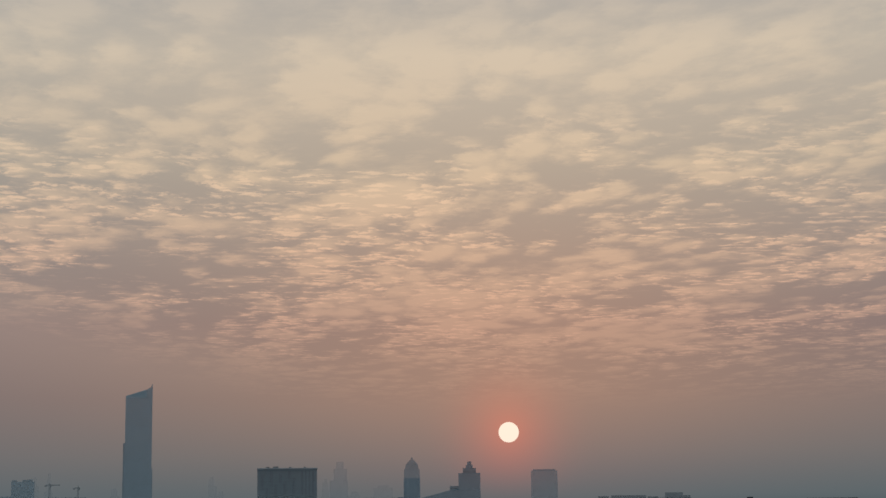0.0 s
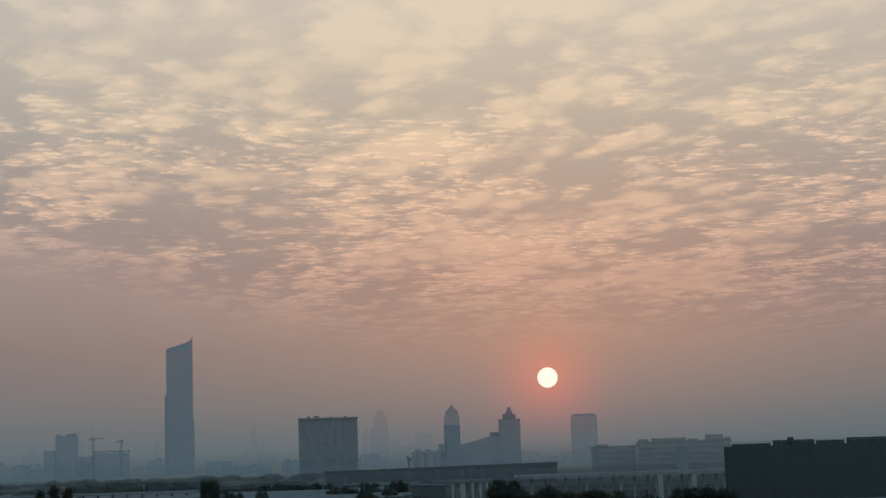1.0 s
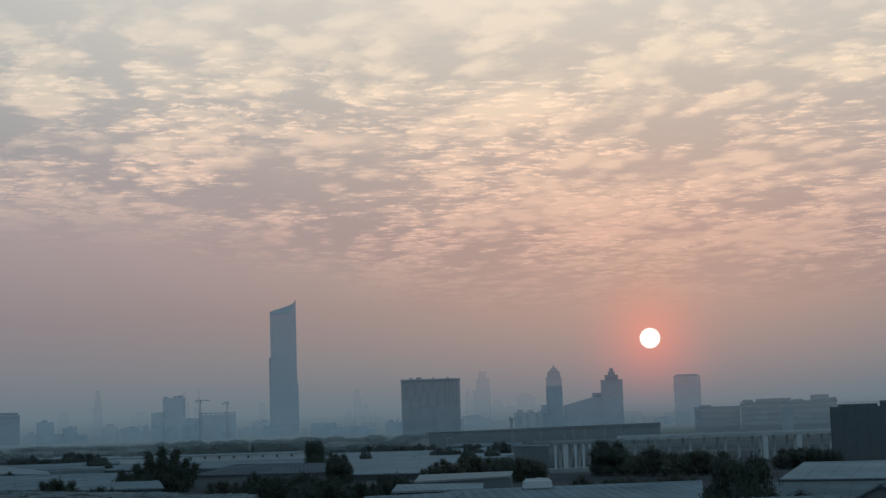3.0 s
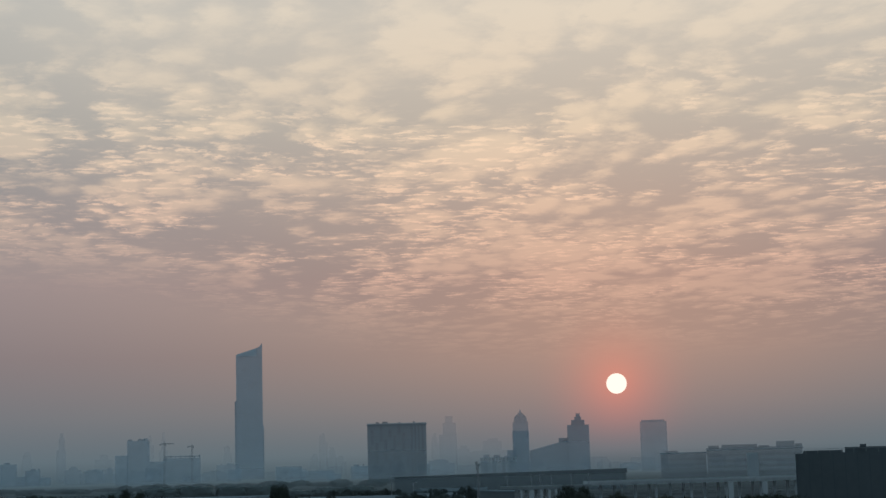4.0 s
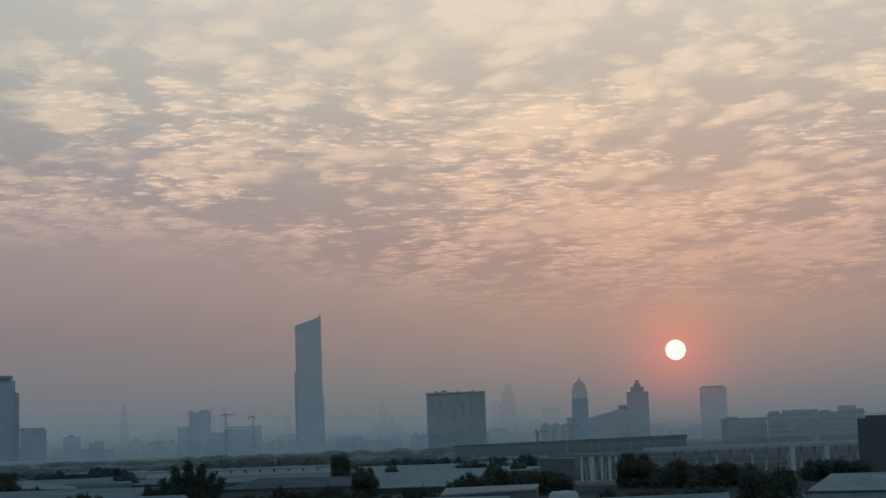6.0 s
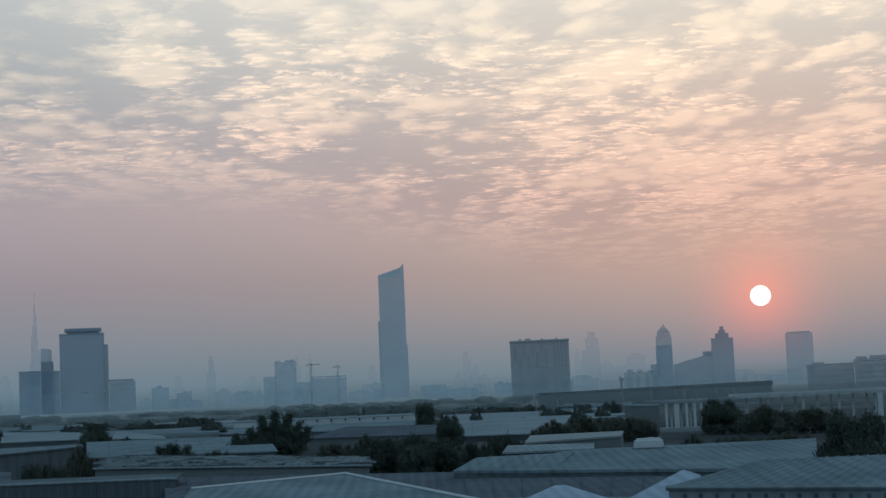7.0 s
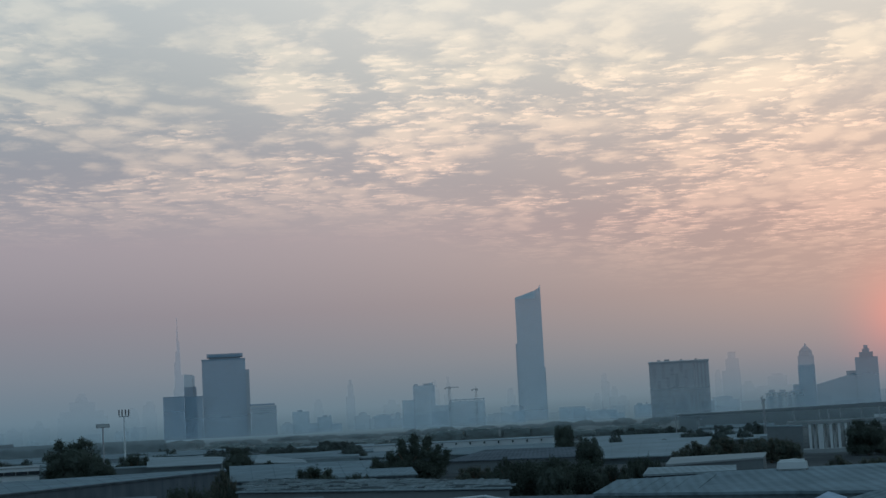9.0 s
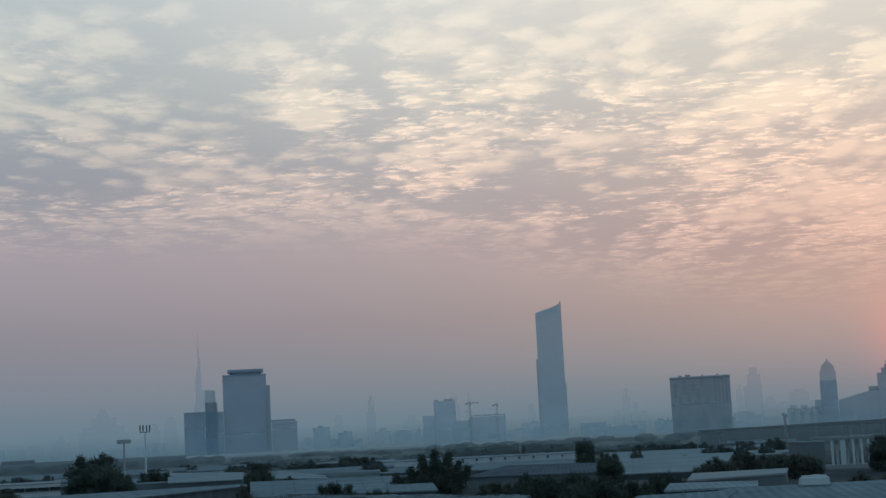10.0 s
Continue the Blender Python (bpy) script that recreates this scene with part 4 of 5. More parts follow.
shed("shed_extension", [(1.44, 160.4, 6.02), (5.0, 156.8, 6.10), (5.7, 169, 7.0), (2.3, 167, 6.95)], STEEL_BLUE, STEEL_GREY, "hipped end of a pale metal shed roof", 1.6)
shed("flat_shed", [(-8.5, 150, 4.9), (9.0, 128, 4.95), (9.3, 158, 5.6), (-8.5, 197, 5.05)], STEEL_DARK, RENDERED, "low shed with a dark grey metal roof", 2.5, edge=STEEL_PALE)
hip = shed("hipped_shed", [(-9.5, 108, 4.7), (5.6, 108, 5.1), (-2.3, 162, 6.1), (-7.6, 150, 6.0)], STEEL_BLUE, RENDERED, "shed with a plain blue-grey metal roof and pale ridge", 0.0)
ridge = [spot(*q) - hip.location for q in ((-7.6, 150, 6.08), (-2.3, 162, 6.18), (5.6, 108, 5.18))]
for a, b in zip(ridge, ridge[1:]):
    part("ridge_flashing", tube(bmesh.new(), a, b, 0.15, 0.15, 6), WHITE, hip, "pale ridge flashing")
shed("white_hipped_shed", [(3.2, 113, 5.75), (7.4, 112, 5.75), (5.35, 131, 6.02), (4.95, 131, 6.0)], STEEL_WHITE, STEEL_GREY, "small shed with a pale hipped roof", 0.0)
shed("white_hipped_shed", [(7.2, 111, 5.9), (10.3, 110, 6.2), (10.0, 121, 6.98), (9.41, 127, 7.1)], STEEL_WHITE, STEEL_GREY, "small shed with a pale hipped roof beside ribbed sheets", 0.0)
shed("corrugated_hall", [(-22, 192, 5.9), (-8.1, 174, 6.0), (-7.9, 183, 6.05), (-22, 203, 5.95)], STEEL_GREY, STEEL_DARK, "long low hall with dark corrugated walls and a flat roof", 0.0, edge=STEEL_PALE, wall_ribs=0.8)
shed("rubble_roof_building", [(-10.9, 240, 4.9), (-1.36, 205, 4.98), (-1.4, 226, 5.15), (-9.9, 290, 5.1)], FELT, RENDERED, "flat roof covered with dusty gravel and debris", 0.0, rough=0.42, category="building", edge=STEEL_PALE)
shed("wide_blue_shed", [(-22, 250, 5.45), (-11.2, 345, 5.5), (-11.25, 388, 5.0), (-22, 345, 5.6)], STEEL_BLUE, STEEL_DARK, "wide shed with a blue-grey metal roof and dark eaves", 6.0, edge=STEEL_DARK)
shed("low_blue_shed", [(-11.1, 352, 2.9), (-4.6, 345, 2.7), (-5.0, 425, 4.2), (-11.1, 442, 4.2)], STEEL_BLUE, STEEL_GREY, "low shed with a blue-grey metal roof among trees", 5.0)
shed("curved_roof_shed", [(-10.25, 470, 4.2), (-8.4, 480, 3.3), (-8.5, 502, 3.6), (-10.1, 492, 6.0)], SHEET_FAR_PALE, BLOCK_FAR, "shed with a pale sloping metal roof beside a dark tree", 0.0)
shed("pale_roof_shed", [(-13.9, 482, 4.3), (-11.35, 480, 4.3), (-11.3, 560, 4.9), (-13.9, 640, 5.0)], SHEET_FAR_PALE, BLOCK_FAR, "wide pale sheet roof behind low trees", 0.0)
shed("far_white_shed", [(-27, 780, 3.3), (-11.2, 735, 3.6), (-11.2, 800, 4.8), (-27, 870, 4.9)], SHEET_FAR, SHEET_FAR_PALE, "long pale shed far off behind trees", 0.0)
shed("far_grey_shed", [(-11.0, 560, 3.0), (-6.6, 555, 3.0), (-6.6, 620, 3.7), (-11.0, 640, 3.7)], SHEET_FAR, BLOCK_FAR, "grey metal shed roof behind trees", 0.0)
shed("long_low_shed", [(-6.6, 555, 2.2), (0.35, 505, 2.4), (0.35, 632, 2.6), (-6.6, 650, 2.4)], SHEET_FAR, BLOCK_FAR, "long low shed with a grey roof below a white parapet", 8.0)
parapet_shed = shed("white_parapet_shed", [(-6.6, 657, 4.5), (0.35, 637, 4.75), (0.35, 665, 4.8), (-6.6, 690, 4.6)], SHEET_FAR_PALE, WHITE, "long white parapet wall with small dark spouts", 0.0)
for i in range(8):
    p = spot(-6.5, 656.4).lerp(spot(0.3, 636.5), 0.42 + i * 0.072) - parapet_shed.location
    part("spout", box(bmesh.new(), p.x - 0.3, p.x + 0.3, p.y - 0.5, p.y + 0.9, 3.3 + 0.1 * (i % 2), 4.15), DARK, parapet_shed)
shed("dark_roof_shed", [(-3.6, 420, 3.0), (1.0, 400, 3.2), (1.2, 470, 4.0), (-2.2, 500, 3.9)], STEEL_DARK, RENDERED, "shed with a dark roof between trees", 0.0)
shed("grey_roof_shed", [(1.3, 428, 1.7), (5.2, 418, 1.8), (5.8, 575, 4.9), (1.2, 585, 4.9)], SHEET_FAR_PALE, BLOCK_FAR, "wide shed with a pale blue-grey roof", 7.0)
shed("plain_wall_building", [(7.5, 452, 7.4), (8.72, 450, 7.1), (8.72, 470, 7.1), (7.5, 472, 7.4)], SHEET_FAR, RENDERED, "plain grey block building behind trees", 0.0, category="building")
shed("parapet_building", [(4.0, 256, 5.2), (7.35, 249, 5.9), (7.45, 272, 5.9), (4.2, 290, 5.2)], CONCRETE, RENDERED, "flat-roofed building with a plain pale parapet", 0.0, category="building")
shed("lean_to", [(3.2, 236, 4.6), (6.4, 232, 4.8), (6.4, 247, 5.0), (3.4, 252, 5.0)], STEEL_PALE, DARK, "lean-to with a pale roof over a dark opening", 0.0)
shed("white_roof_shed", [(16.5, 214, 5.55), (25, 208, 5.55), (25, 255, 6.5), (17.4, 264, 6.3)], STEEL_PALE, STEEL_GREY, "shed with a pale white metal roof", 3.0, edge=STEEL_DARK)
shed("dark_flat_shed", [(14.6, 168, 5.0), (26, 162, 5.0), (26, 206, 5.45), (14.9, 212, 5.4)], STEEL_GREY, RENDERED, "shed with a dull grey flat roof", 2.5)
gable("grey_gabled_shed", 19.9, 158, 5.6, 5.5, 6.95, 9, STEEL_GREY, RENDERED, "small grey gabled shed", -4)
gable("grey_gabled_shed", 17.25, 160, 3.4, 5.6, 6.4, 6, STEEL_GREY, RENDERED, "very small grey gabled shed", 0)
gable("grey_gabled_shed", 21.6, 150, 5.6, 5.5, 6.9, 9, STEEL_GREY, RENDERED, "small grey gabled shed", -4)
office = shed("low_office", [(-22, 490, 6.1), (-17.45, 486, 6.1), (-17.5, 510, 6.2), (-22, 515, 6.2)], CONCRETE, WHITE, "low white building with a row of dark windows", 0.0, category="building")
c0, c1 = spot(-21.8, 489.2), spot(-17.5, 485.2)
for i in range(11):
    p = c0.lerp(c1, (i + 0.5) / 11) - office.location
    part("window", box(bmesh.new(), p.x - 1.5, p.x + 1.5, p.y + 0.3, p.y + 1.6, 3.9, 4.9), DARK, office)

tank = base("water_tank", 8.28, 170, "white rounded tank on the shed roof", "water tank", z=6.9)
bm = box(bmesh.new(), -1.62, 1.62, 0, 2.2, 0, 1.15)
top = [v for v in bm.verts if v.co.z > 0.9]
bmesh.ops.scale(bm, vec=(0.9, 0.85, 1), verts=top)
bmesh.ops.bevel(bm, geom=bm.edges[:], offset=0.22, segments=3, affect="EDGES")
shell = part("shell", bm, WHITE, tank)
part("lid", tube(bmesh.new(), (0.2, 1.1, 1.1), (0.2, 1.1, 1.22), 0.35, 0.33, 12), WHITE, shell)
part("skid", box(bmesh.new(), -1.5, 1.5, 0.2, 2.0, -0.15, 0.05), METAL, tank)

# ---- trees ----
def crown_mesh(name, lobes, leaves, size, seed, material, spread=1.7):
    """Leaves in clumps over lobes, each lobe a centre and radii in units of the tree's half width and height."""
    rng = np.random.RandomState(seed)
    share = np.array([l[3] * l[4] * l[5] for l in lobes]) ** 0.42
    counts = np.maximum(5, leaves * share / share.sum() / 14).astype(int)
    centre = np.repeat(np.array([l[:3] for l in lobes]), counts, axis=0)
    radii = np.repeat(np.array([l[3:] for l in lobes]), counts, axis=0)
    w = rng.normal(size=centre.shape)
    w /= np.linalg.norm(w, axis=1, keepdims=True)
    r = rng.uniform(0.45, 1.0, (len(w), 1)) ** 0.5 * (1 + 0.13 * rng.normal(size=(len(w), 1)))
    tufts = centre + w * r * radii
    p = np.repeat(tufts, 14, axis=0)
    p = p + rng.normal(size=p.shape) * size * spread
    p = p[p[:, 2] > 0.02]
    a, b = rng.normal(size=p.shape), rng.normal(size=p.shape)
    a /= np.linalg.norm(a, axis=1, keepdims=True)
    b -= a * (a * b).sum(1, keepdims=True)
    b /= np.linalg.norm(b, axis=1, keepdims=True)
    half = size * rng.uniform(0.6, 1.3, (len(p), 1))
    verts = np.stack((p - a * half, p + b * half * 0.55, p + a * half, p - b * half * 0.55), 1).reshape(-1, 3).tolist()
    faces = np.arange(len(verts)).reshape(-1, 4).tolist()
    # the dense inner foliage of each lobe, darkened in near crowns by LEAF_CORE's painted shade
    for x, y, z, rx, ry, rz in lobes:
        first = len(verts)
        for j in range(7):
            for i in range(10):
                up, a = math.pi * (j + 0.5) / 7, 2 * math.pi * i / 10
                r = rng.uniform(0.55, 0.86)
                verts.append((x + r * rx * math.sin(up) * math.cos(a), y + r * ry * math.sin(up) * math.sin(a), max(0.03, z + r * rz * math.cos(up))))
        for j in range(6):
            for i in range(10):
                q = first + j * 10
                faces.append((q + i, q + (i + 1) % 10, q + 10 + (i + 1) % 10, q + 10 + i))
    mesh = bpy.data.meshes.new(name)
    mesh.from_pydata(verts, [], faces)
    mesh.materials.append(material)
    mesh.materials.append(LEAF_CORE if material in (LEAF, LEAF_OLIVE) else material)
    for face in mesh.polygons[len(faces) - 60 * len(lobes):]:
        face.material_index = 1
    return mesh


def clump_mesh(name, kind, seed, material):
    """The crown of a tree far off in the haze: one closed lumpy mass of foliage."""
    rows, turns = 22, 56
    shift = Vector((seed * 7.3, seed * 3.1, 0))
    verts, faces = [], []
    for j in range(rows + 1):
        for i in range(turns):
            up, a = math.pi * (0.01 + 0.98 * j / rows), 2 * math.pi * i / turns
            w = Vector((math.sin(up) * math.cos(a), math.sin(up) * math.sin(a), math.cos(up)))
            r = 0.86 + 0.22 * noise.noise(w * 2.4 + shift) + 0.18 * noise.noise(w * 6.0 + shift) + 0.08 * noise.noise(w * 15.0 + shift)
            if kind == "box":
                r *= min(1.25, 0.86 / max(abs(w.x), abs(w.y), abs(w.z), 0.6))
            verts.append((r * w.x, r * w.y, max(0.02, 0.45 + 0.56 * r * w.z)))
    for j in range(rows):
        for i in range(turns):
            k0, k1 = j * turns, (j + 1) * turns
            faces.append((k0 + i, k0 + (i + 1) % turns, k1 + (i + 1) % turns, k1 + i))
    mesh = bpy.data.meshes.new(name)
    mesh.from_pydata(verts, [], faces)
    mesh.polygons.foreach_set("use_smooth", [True] * len(faces))
    mesh.materials.append(material)
    return mesh


def lobes_for(kind, seed):
    rng = np.random.RandomState(seed)
    out = []
    if kind == "round":
        out.append((0, 0, 0.55, 0.72, 0.72, 0.36))
        for i in range(11):
            a = i * 2 * math.pi / 11 + rng.uniform(-0.3, 0.3)
            out.append((0.62 * math.cos(a), 0.62 * math.sin(a), rng.uniform(0.22, 0.66), rng.uniform(0.22, 0.36), 0.33, rng.uniform(0.13, 0.22)))
        for i in range(7):
            a = i * 2 * math.pi / 7
            out.append((0.6 * math.cos(a), 0.6 * math.sin(a), 0.18, 0.34, 0.34, 0.15))
        for i in range(6):
            out.append((rng.uniform(-0.5, 0.5), rng.uniform(-0.4, 0.4), rng.uniform(0.80, 0.92), 0.12, 0.12, 0.07))
    elif kind == "spiky":
        out += [(-0.74, 0, 0.22, 0.24, 0.4, 0.18), (-0.48, 0, 0.28, 0.28, 0.45, 0.22), (-0.14, 0, 0.30, 0.32, 0.5, 0.27), (0.22, 0, 0.31, 0.32, 0.5, 0.28), (0.56, 0, 0.22, 0.28, 0.45, 0.20)]
        for x, top in ((-0.12, 0.86), (0.18, 0.97), (0.50, 0.92), (0.72, 0.70), (0.92, 0.58), (-0.40, 0.62), (-0.72, 0.48)):
            for q, r in ((0.0, 0.065), (0.10, 0.095), (0.22, 0.12), (0.35, 0.14)):
                if top - q > 0.3:
                    out.append((x - q * (x - 0.1) * 0.5, rng.uniform(-0.15, 0.15), top - q, r, r * 1.5, 0.06))
    elif kind == "box":
        out += [(0, 0, 0.5, 0.8, 0.8, 0.42), (-0.35, 0, 0.72, 0.5, 0.5, 0.25), (0.3, 0, 0.74, 0.55, 0.55, 0.25), (-0.3, 0, 0.3, 0.6, 0.6, 0.28), (0.35, 0, 0.3, 0.6, 0.6, 0.28)]
    elif kind == "wide":
        for i in range(9):
            x = -0.82 + i * 0.205
            out.append((x, rng.uniform(-0.35, 0.35), rng.uniform(0.36, 0.56) * (1.1 - 0.45 * abs(x)), 0.26, 0.3, rng.uniform(0.24, 0.36)))
        for i in range(8):
            out.append((-0.8 + i * 0.23, rng.uniform(-0.3, 0.3), 0.2, 0.22, 0.3, 0.17))
        for i in range(7):
            x = rng.uniform(-0.75, 0.75)
            out.append((x, rng.uniform(-0.3, 0.3), rng.uniform(0.66, 0.86) * (1.08 - 0.35 * abs(x)), 0.13, 0.15, 0.11))
    return out


def wood_mesh(name, seed, bark):
    rng = np.random.RandomState(seed)
    bm = bmesh.new()
    tube(bm, (0, 0, -0.02), (0.02, 0.01, 0.34), 0.055, 0.04, 7)
    for i in range(6):
        a = i * 1.05 + rng.uniform(-0.3, 0.3)
        r = rng.uniform(0.3, 0.55)
        tube(bm, (0.02, 0.01, rng.uniform(0.2, 0.34)), (r * math.cos(a), r * math.sin(a), rng.uniform(0.48, 0.75)), 0.028, 0.010, 5)
    mesh = bpy.data.meshes.new(name)
    bm.to_mesh(mesh)
    bm.free()
    mesh.materials.append(bark)
    return mesh


# trunks made see-through to match the haze painted into their crowns
BARK_HAZE = surface("bark with painted haze", (0.12, 0.11, 0.10), 0.95, 0.0, 0.6, 4.0, 0.4, 0.5)
BARK_DEEP = surface("bark with heavy painted haze", (0.12, 0.12, 0.11), 0.95, 0.0, 0.9, 4.0, 0.4, 0.5)
WOODS = {m.name: [wood_mesh("trunk", 5 + i, b) for i in range(2)] for m, b in ((LEAF, BARK), (LEAF_OLIVE, BARK), (LEAF_FAR, BARK_HAZE), (LEAF_HAZE, BARK_HAZE), (LEAF_DEEP, BARK_DEEP))}
CROWNS = {}


def tree(az0, az1, el, d, kind="round", leaf=None, label="dark leafy tree beside low sheds", name="tree", seed=None, leaves=5200, group="trees", flat=1.0):
    leaf = leaf or LEAF
    seed = random.randint(0, 2) if seed is None else seed
    leaves = int(leaves * (2.6 if leaf not in (LEAF_HAZE, LEAF_DEEP) else 1.0))
    key = (kind, leaf.name, seed, leaves)
    if key not in CROWNS:
        if leaf in (LEAF_HAZE, LEAF_DEEP):
            CROWNS[key] = clump_mesh("crown", kind, seed, leaf)
        else:
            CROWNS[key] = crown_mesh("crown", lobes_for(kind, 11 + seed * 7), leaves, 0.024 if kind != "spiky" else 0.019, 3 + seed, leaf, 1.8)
    az = (az0 + az1) / 2
    half, h = d * math.tan(radians((az1 - az0) / 2)), high(el, d)
    ob = base(name, az, d, label, "tree", group)
    for nm, mesh in (("trunk", WOODS[leaf.name][seed % 2]), ("crown", CROWNS[key])):
        p = new(nm, mesh)
        p.parent = ob
        p.scale = (half, half * flat, h)
    return ob


tree(-17.45, -15.10, -0.06, 500, "round", seed=0, leaves=8200, label="large dark leafy tree over low roofs")
tree(-15.9, -14.9, -0.75, 470, "round", seed=1, label="low dark tree beside a larger one")
tree(-14.96, -13.69, -0.60, 560, "wide", seed=0)
tree(-11.39, -10.19, -0.64, 464, "round", seed=2, leaves=6500, label="dark dome-shaped tree behind a shed roof")
tree(-9.9, -9.0, -0.80, 640, "wide", LEAF_FAR, seed=1)
tree(-9.1, -8.1, -0.76, 650, "wide", LEAF_FAR, seed=2)
tree(-8.95, -7.42, -1.30, 338, "wide", seed=0, leaves=6000, label="low wide dark tree between flat roofs")
tree(-13.4, -11.6, -1.62, 222, "wide", seed=1, leaves=6000, label="dark bushy tree behind a corrugated hall")
tree(-12.0, -10.75, -1.35, 262, "wide", LEAF_OLIVE, seed=2, label="dark bushy tree with bare twigs")
tree(-6.45, -3.42, -0.56, 380, "spiky", seed=0, leaves=11000, label="large dark tree with upright tufts at its top", flat=0.7)
tree(0.15, 0.98, -0.45, 482, "box", seed=0, leaves=6500, label="tall dark dense tree with a blunt top")
tree(0.88, 1.94, -0.86, 398, "round", seed=1, label="dark round tree beside a taller one")
tree(-1.6, 1.6, -1.42, 262, "wide", seed=1, leaves=17000, label="broad dark feathery tree above a flat roof")
tree(-0.6, 0.9, -1.52, 255, "round", seed=2, leaves=6000, label="dark round tree inside a clump")
tree(-3.30, -1.9, -1.60, 330, "wide", LEAF_OLIVE, seed=0, label="low olive-green bushy tree")
tree(-2.2, -0.9, -1.45, 300, "wide", seed=2, label="low dark bushy tree")
tree(1.5, 2.8, -1.72, 275, "wide", seed=0, label="dark feathery tree beside a flat roof")
tree(2.6, 4.0, -1.50, 285, "wide", seed=1, label="dark feathery tree beside a flat roof")
tree(4.2, 5.8, -1.22, 395, "wide", LEAF_OLIVE, seed=2, label="dark tree in a row behind a parapet")
tree(5.4, 6.9, -1.02, 410, "wide", LEAF_OLIVE, seed=0, label="dark tree in a row behind a parapet")
tree(6.6, 8.6, -1.08, 385, "wide", LEAF_OLIVE, seed=1, leaves=6000, label="dark tree in a row behind a parapet")
tree(5.6, 6.3, -0.80, 520, "round", LEAF_FAR, seed=0)
tree(10.0, 11.7, -0.74, 410, "round", seed=1, leaves=6500, label="tall dark tree in front of a raised road")
tree(11.3, 13.2, -0.98, 400, "wide", LEAF_OLIVE, seed=2, leaves=6000, label="dark tree in front of a raised road")
tree(12.6, 15.2, -1.05, 395, "wide", LEAF_OLIVE, seed=0, leaves=6500, label="dark tree in front of a raised road")
tree(13.7, 17.0, -1.50, 152, "round", seed=0, leaves=20000, label="broad dark tree between metal shed roofs")
tree(16.4, 18.7, -1.05, 420, "wide", seed=1, label="dark tree in front of a dark hall")
tree(18.0, 19.7, -1.76, 296, "wide", seed=2, label="low spreading tree above a white roof")
tree(-20.5, -18.6, -1.0, 430, "round", seed=1)
tree(-10.2, -9.3, -1.15, 470, "wide", seed=2)
tree(-18.6, -17.9, -1.75, 300, "round", seed=2)
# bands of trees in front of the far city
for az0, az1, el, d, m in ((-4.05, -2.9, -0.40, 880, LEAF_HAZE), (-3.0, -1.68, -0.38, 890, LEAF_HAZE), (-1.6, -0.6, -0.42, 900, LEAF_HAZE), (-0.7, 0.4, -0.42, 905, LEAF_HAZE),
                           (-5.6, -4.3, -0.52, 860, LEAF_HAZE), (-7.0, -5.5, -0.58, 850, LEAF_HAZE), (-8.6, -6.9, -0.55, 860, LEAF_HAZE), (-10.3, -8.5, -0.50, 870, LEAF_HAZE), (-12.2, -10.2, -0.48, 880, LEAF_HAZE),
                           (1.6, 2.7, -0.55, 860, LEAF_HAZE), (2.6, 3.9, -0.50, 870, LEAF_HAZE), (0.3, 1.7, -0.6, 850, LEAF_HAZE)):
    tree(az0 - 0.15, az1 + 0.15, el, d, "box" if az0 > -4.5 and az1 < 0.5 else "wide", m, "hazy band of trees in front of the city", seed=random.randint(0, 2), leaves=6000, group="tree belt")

# low sheds and trees that fill the quarter between
SHEETS = (SHEET_FAR, SHEET_FAR_PALE)
for i in range(44):
    left = i < 34
    a = random.uniform(-24, -6.4) if left else random.uniform(5.8, 7.4)
    d = random.uniform(520, 840)
    w, deep, z = random.uniform(6, 17), random.uniform(8, 20), random.uniform(2.2, 3.6)
    half = math.degrees(w / d)
    roof = SHEETS[i % 2]
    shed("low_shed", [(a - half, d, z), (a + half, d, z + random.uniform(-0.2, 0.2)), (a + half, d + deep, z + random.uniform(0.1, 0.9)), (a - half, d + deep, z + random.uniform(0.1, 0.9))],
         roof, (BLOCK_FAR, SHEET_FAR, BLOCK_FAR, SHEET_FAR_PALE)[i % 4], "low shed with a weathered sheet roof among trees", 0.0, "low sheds")
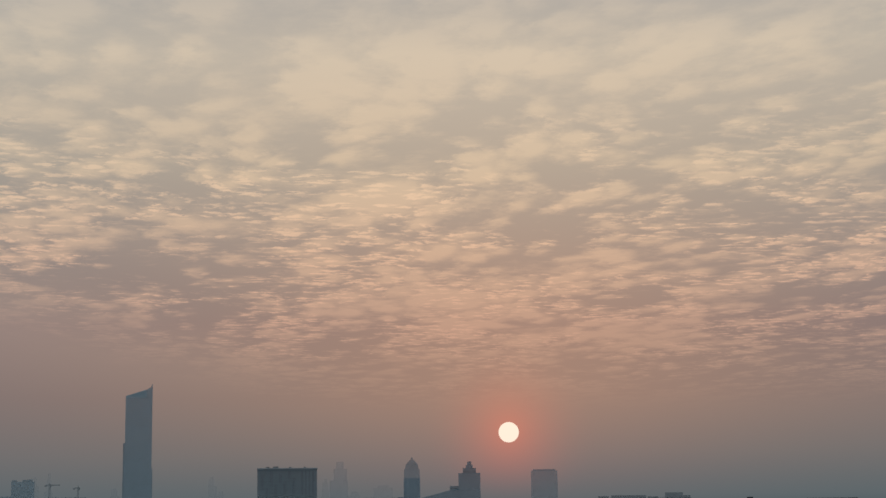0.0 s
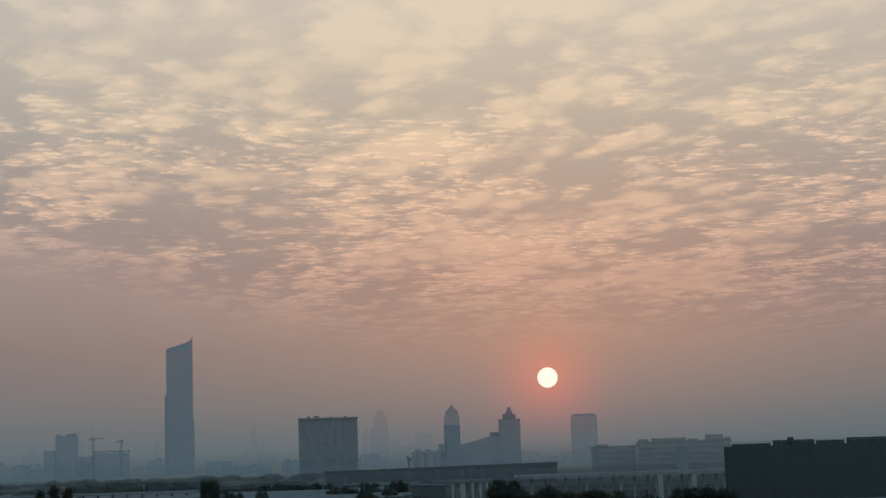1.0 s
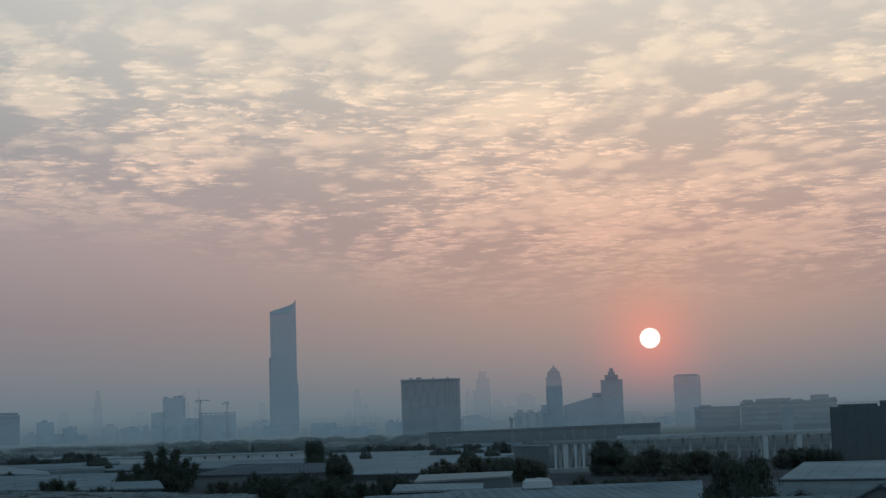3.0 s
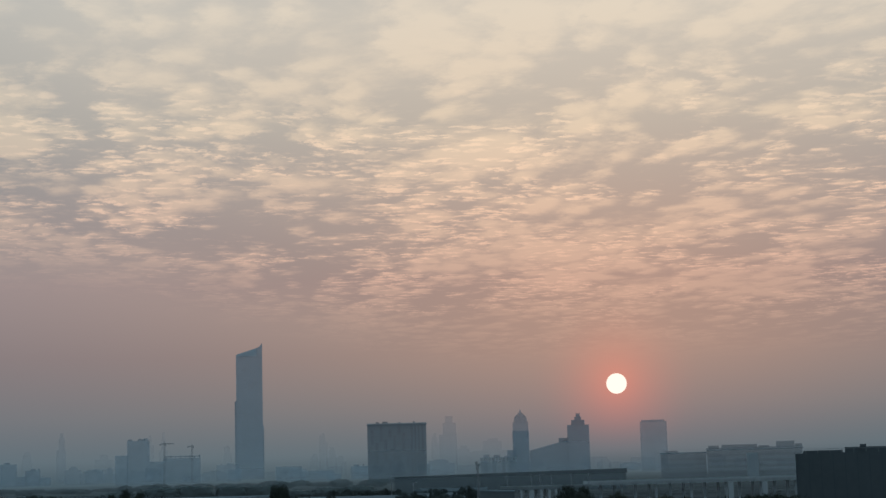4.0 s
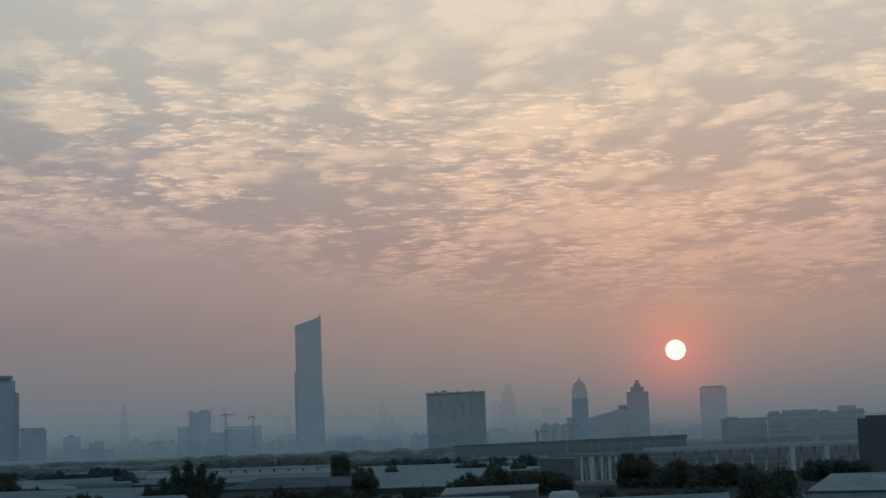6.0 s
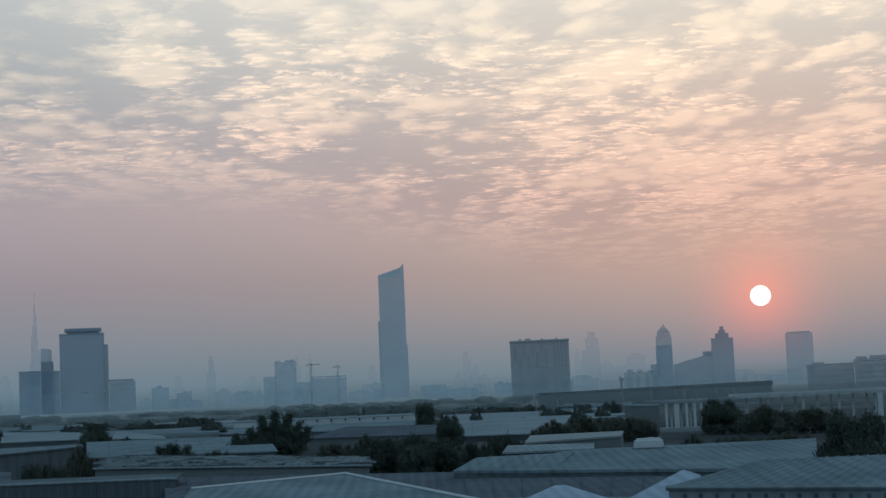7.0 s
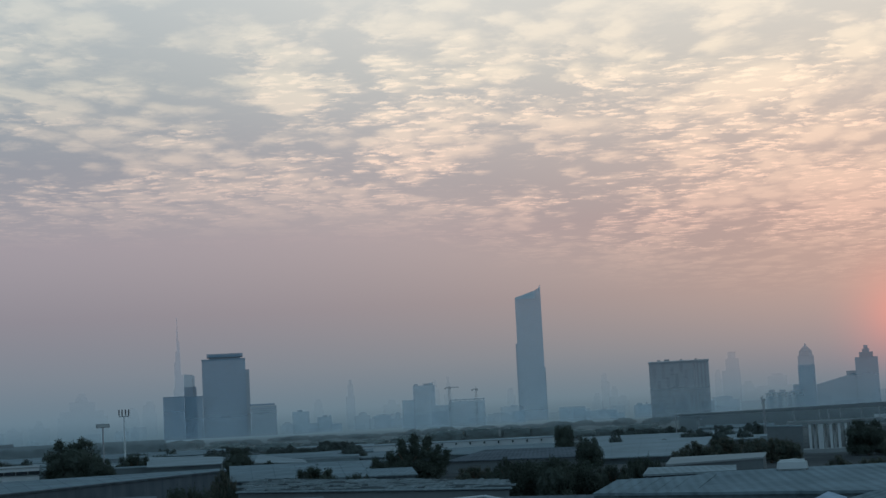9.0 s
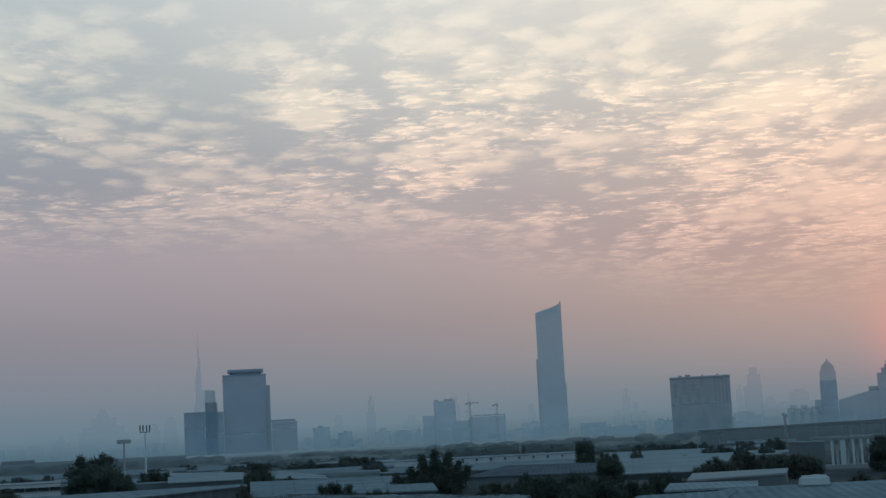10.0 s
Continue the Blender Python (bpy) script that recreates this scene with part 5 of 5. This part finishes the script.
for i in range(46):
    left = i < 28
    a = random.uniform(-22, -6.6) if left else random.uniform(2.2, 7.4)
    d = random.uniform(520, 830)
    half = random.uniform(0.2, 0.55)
    tree(a - half, a + half, math.degrees(math.atan((random.uniform(4.2, 7.0) - EYE) / d)), d, ("round", "wide")[i % 2], LEAF_FAR, "low hazy tree among sheds", seed=i % 3, group="low trees among sheds")

# loose debris on the gravel roof
rng = np.random.RandomState(4)
bm = bmesh.new()
for i in range(320):
    a, t = rng.uniform(-10.7, -1.6), rng.uniform(0.06, 0.95)
    near_d = 240 + (a + 10.9) / 9.54 * (205 - 240)
    far_d = 288 + (a + 10.9) / 9.4 * (226 - 288)
    p = spot(a, near_d * (1 - t) + far_d * t, 5.02 + 0.2 * t)
    lx, ly, lz = rng.uniform(0.2, 1.6), rng.uniform(0.1, 0.4), rng.uniform(0.02, 0.14)
    box(bm, p.x - lx, p.x + lx, p.y - ly, p.y + ly, p.z - 0.2, p.z + lz)
tagged(part("roof_debris", bm, STEEL_PALE), "pale broken boards and blocks scattered on a gravel roof", "debris", kind="stuff")

# dark tree line below the skyline, its haze painted into LEAF_DEEP
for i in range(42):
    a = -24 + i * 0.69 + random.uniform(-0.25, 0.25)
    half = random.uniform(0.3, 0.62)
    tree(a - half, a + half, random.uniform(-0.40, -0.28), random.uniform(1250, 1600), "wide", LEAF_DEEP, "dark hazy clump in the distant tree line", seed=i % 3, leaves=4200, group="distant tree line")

# low roofs and bushes before the wide blue shed
shed("low_front_shed", [(-16.2, 222, 4.3), (-13.6, 218, 4.3), (-13.6, 246, 4.8), (-16.2, 250, 4.8)], STEEL_DARK, RENDERED, "low shed with a dark sheet roof", 3.0)
for az0, az1, el, d, kind in ((-10.6, -9.2, -1.70, 300, "wide"),
                              (-7.2, -6.2, -1.62, 300, "wide"), (-21.8, -20.4, -2.0, 250, "wide"), (9.0, 10.6, -1.92, 260, "wide"), (10.4, 12.4, -1.86, 262, "wide"), (12.2, 14.0, -1.80, 258, "wide")):
    tree(az0, az1, el, d, kind, LEAF if az0 < 0 else LEAF_OLIVE, "low dark bushy tree between shed roofs", seed=int(d) % 3, group="bushes between sheds")
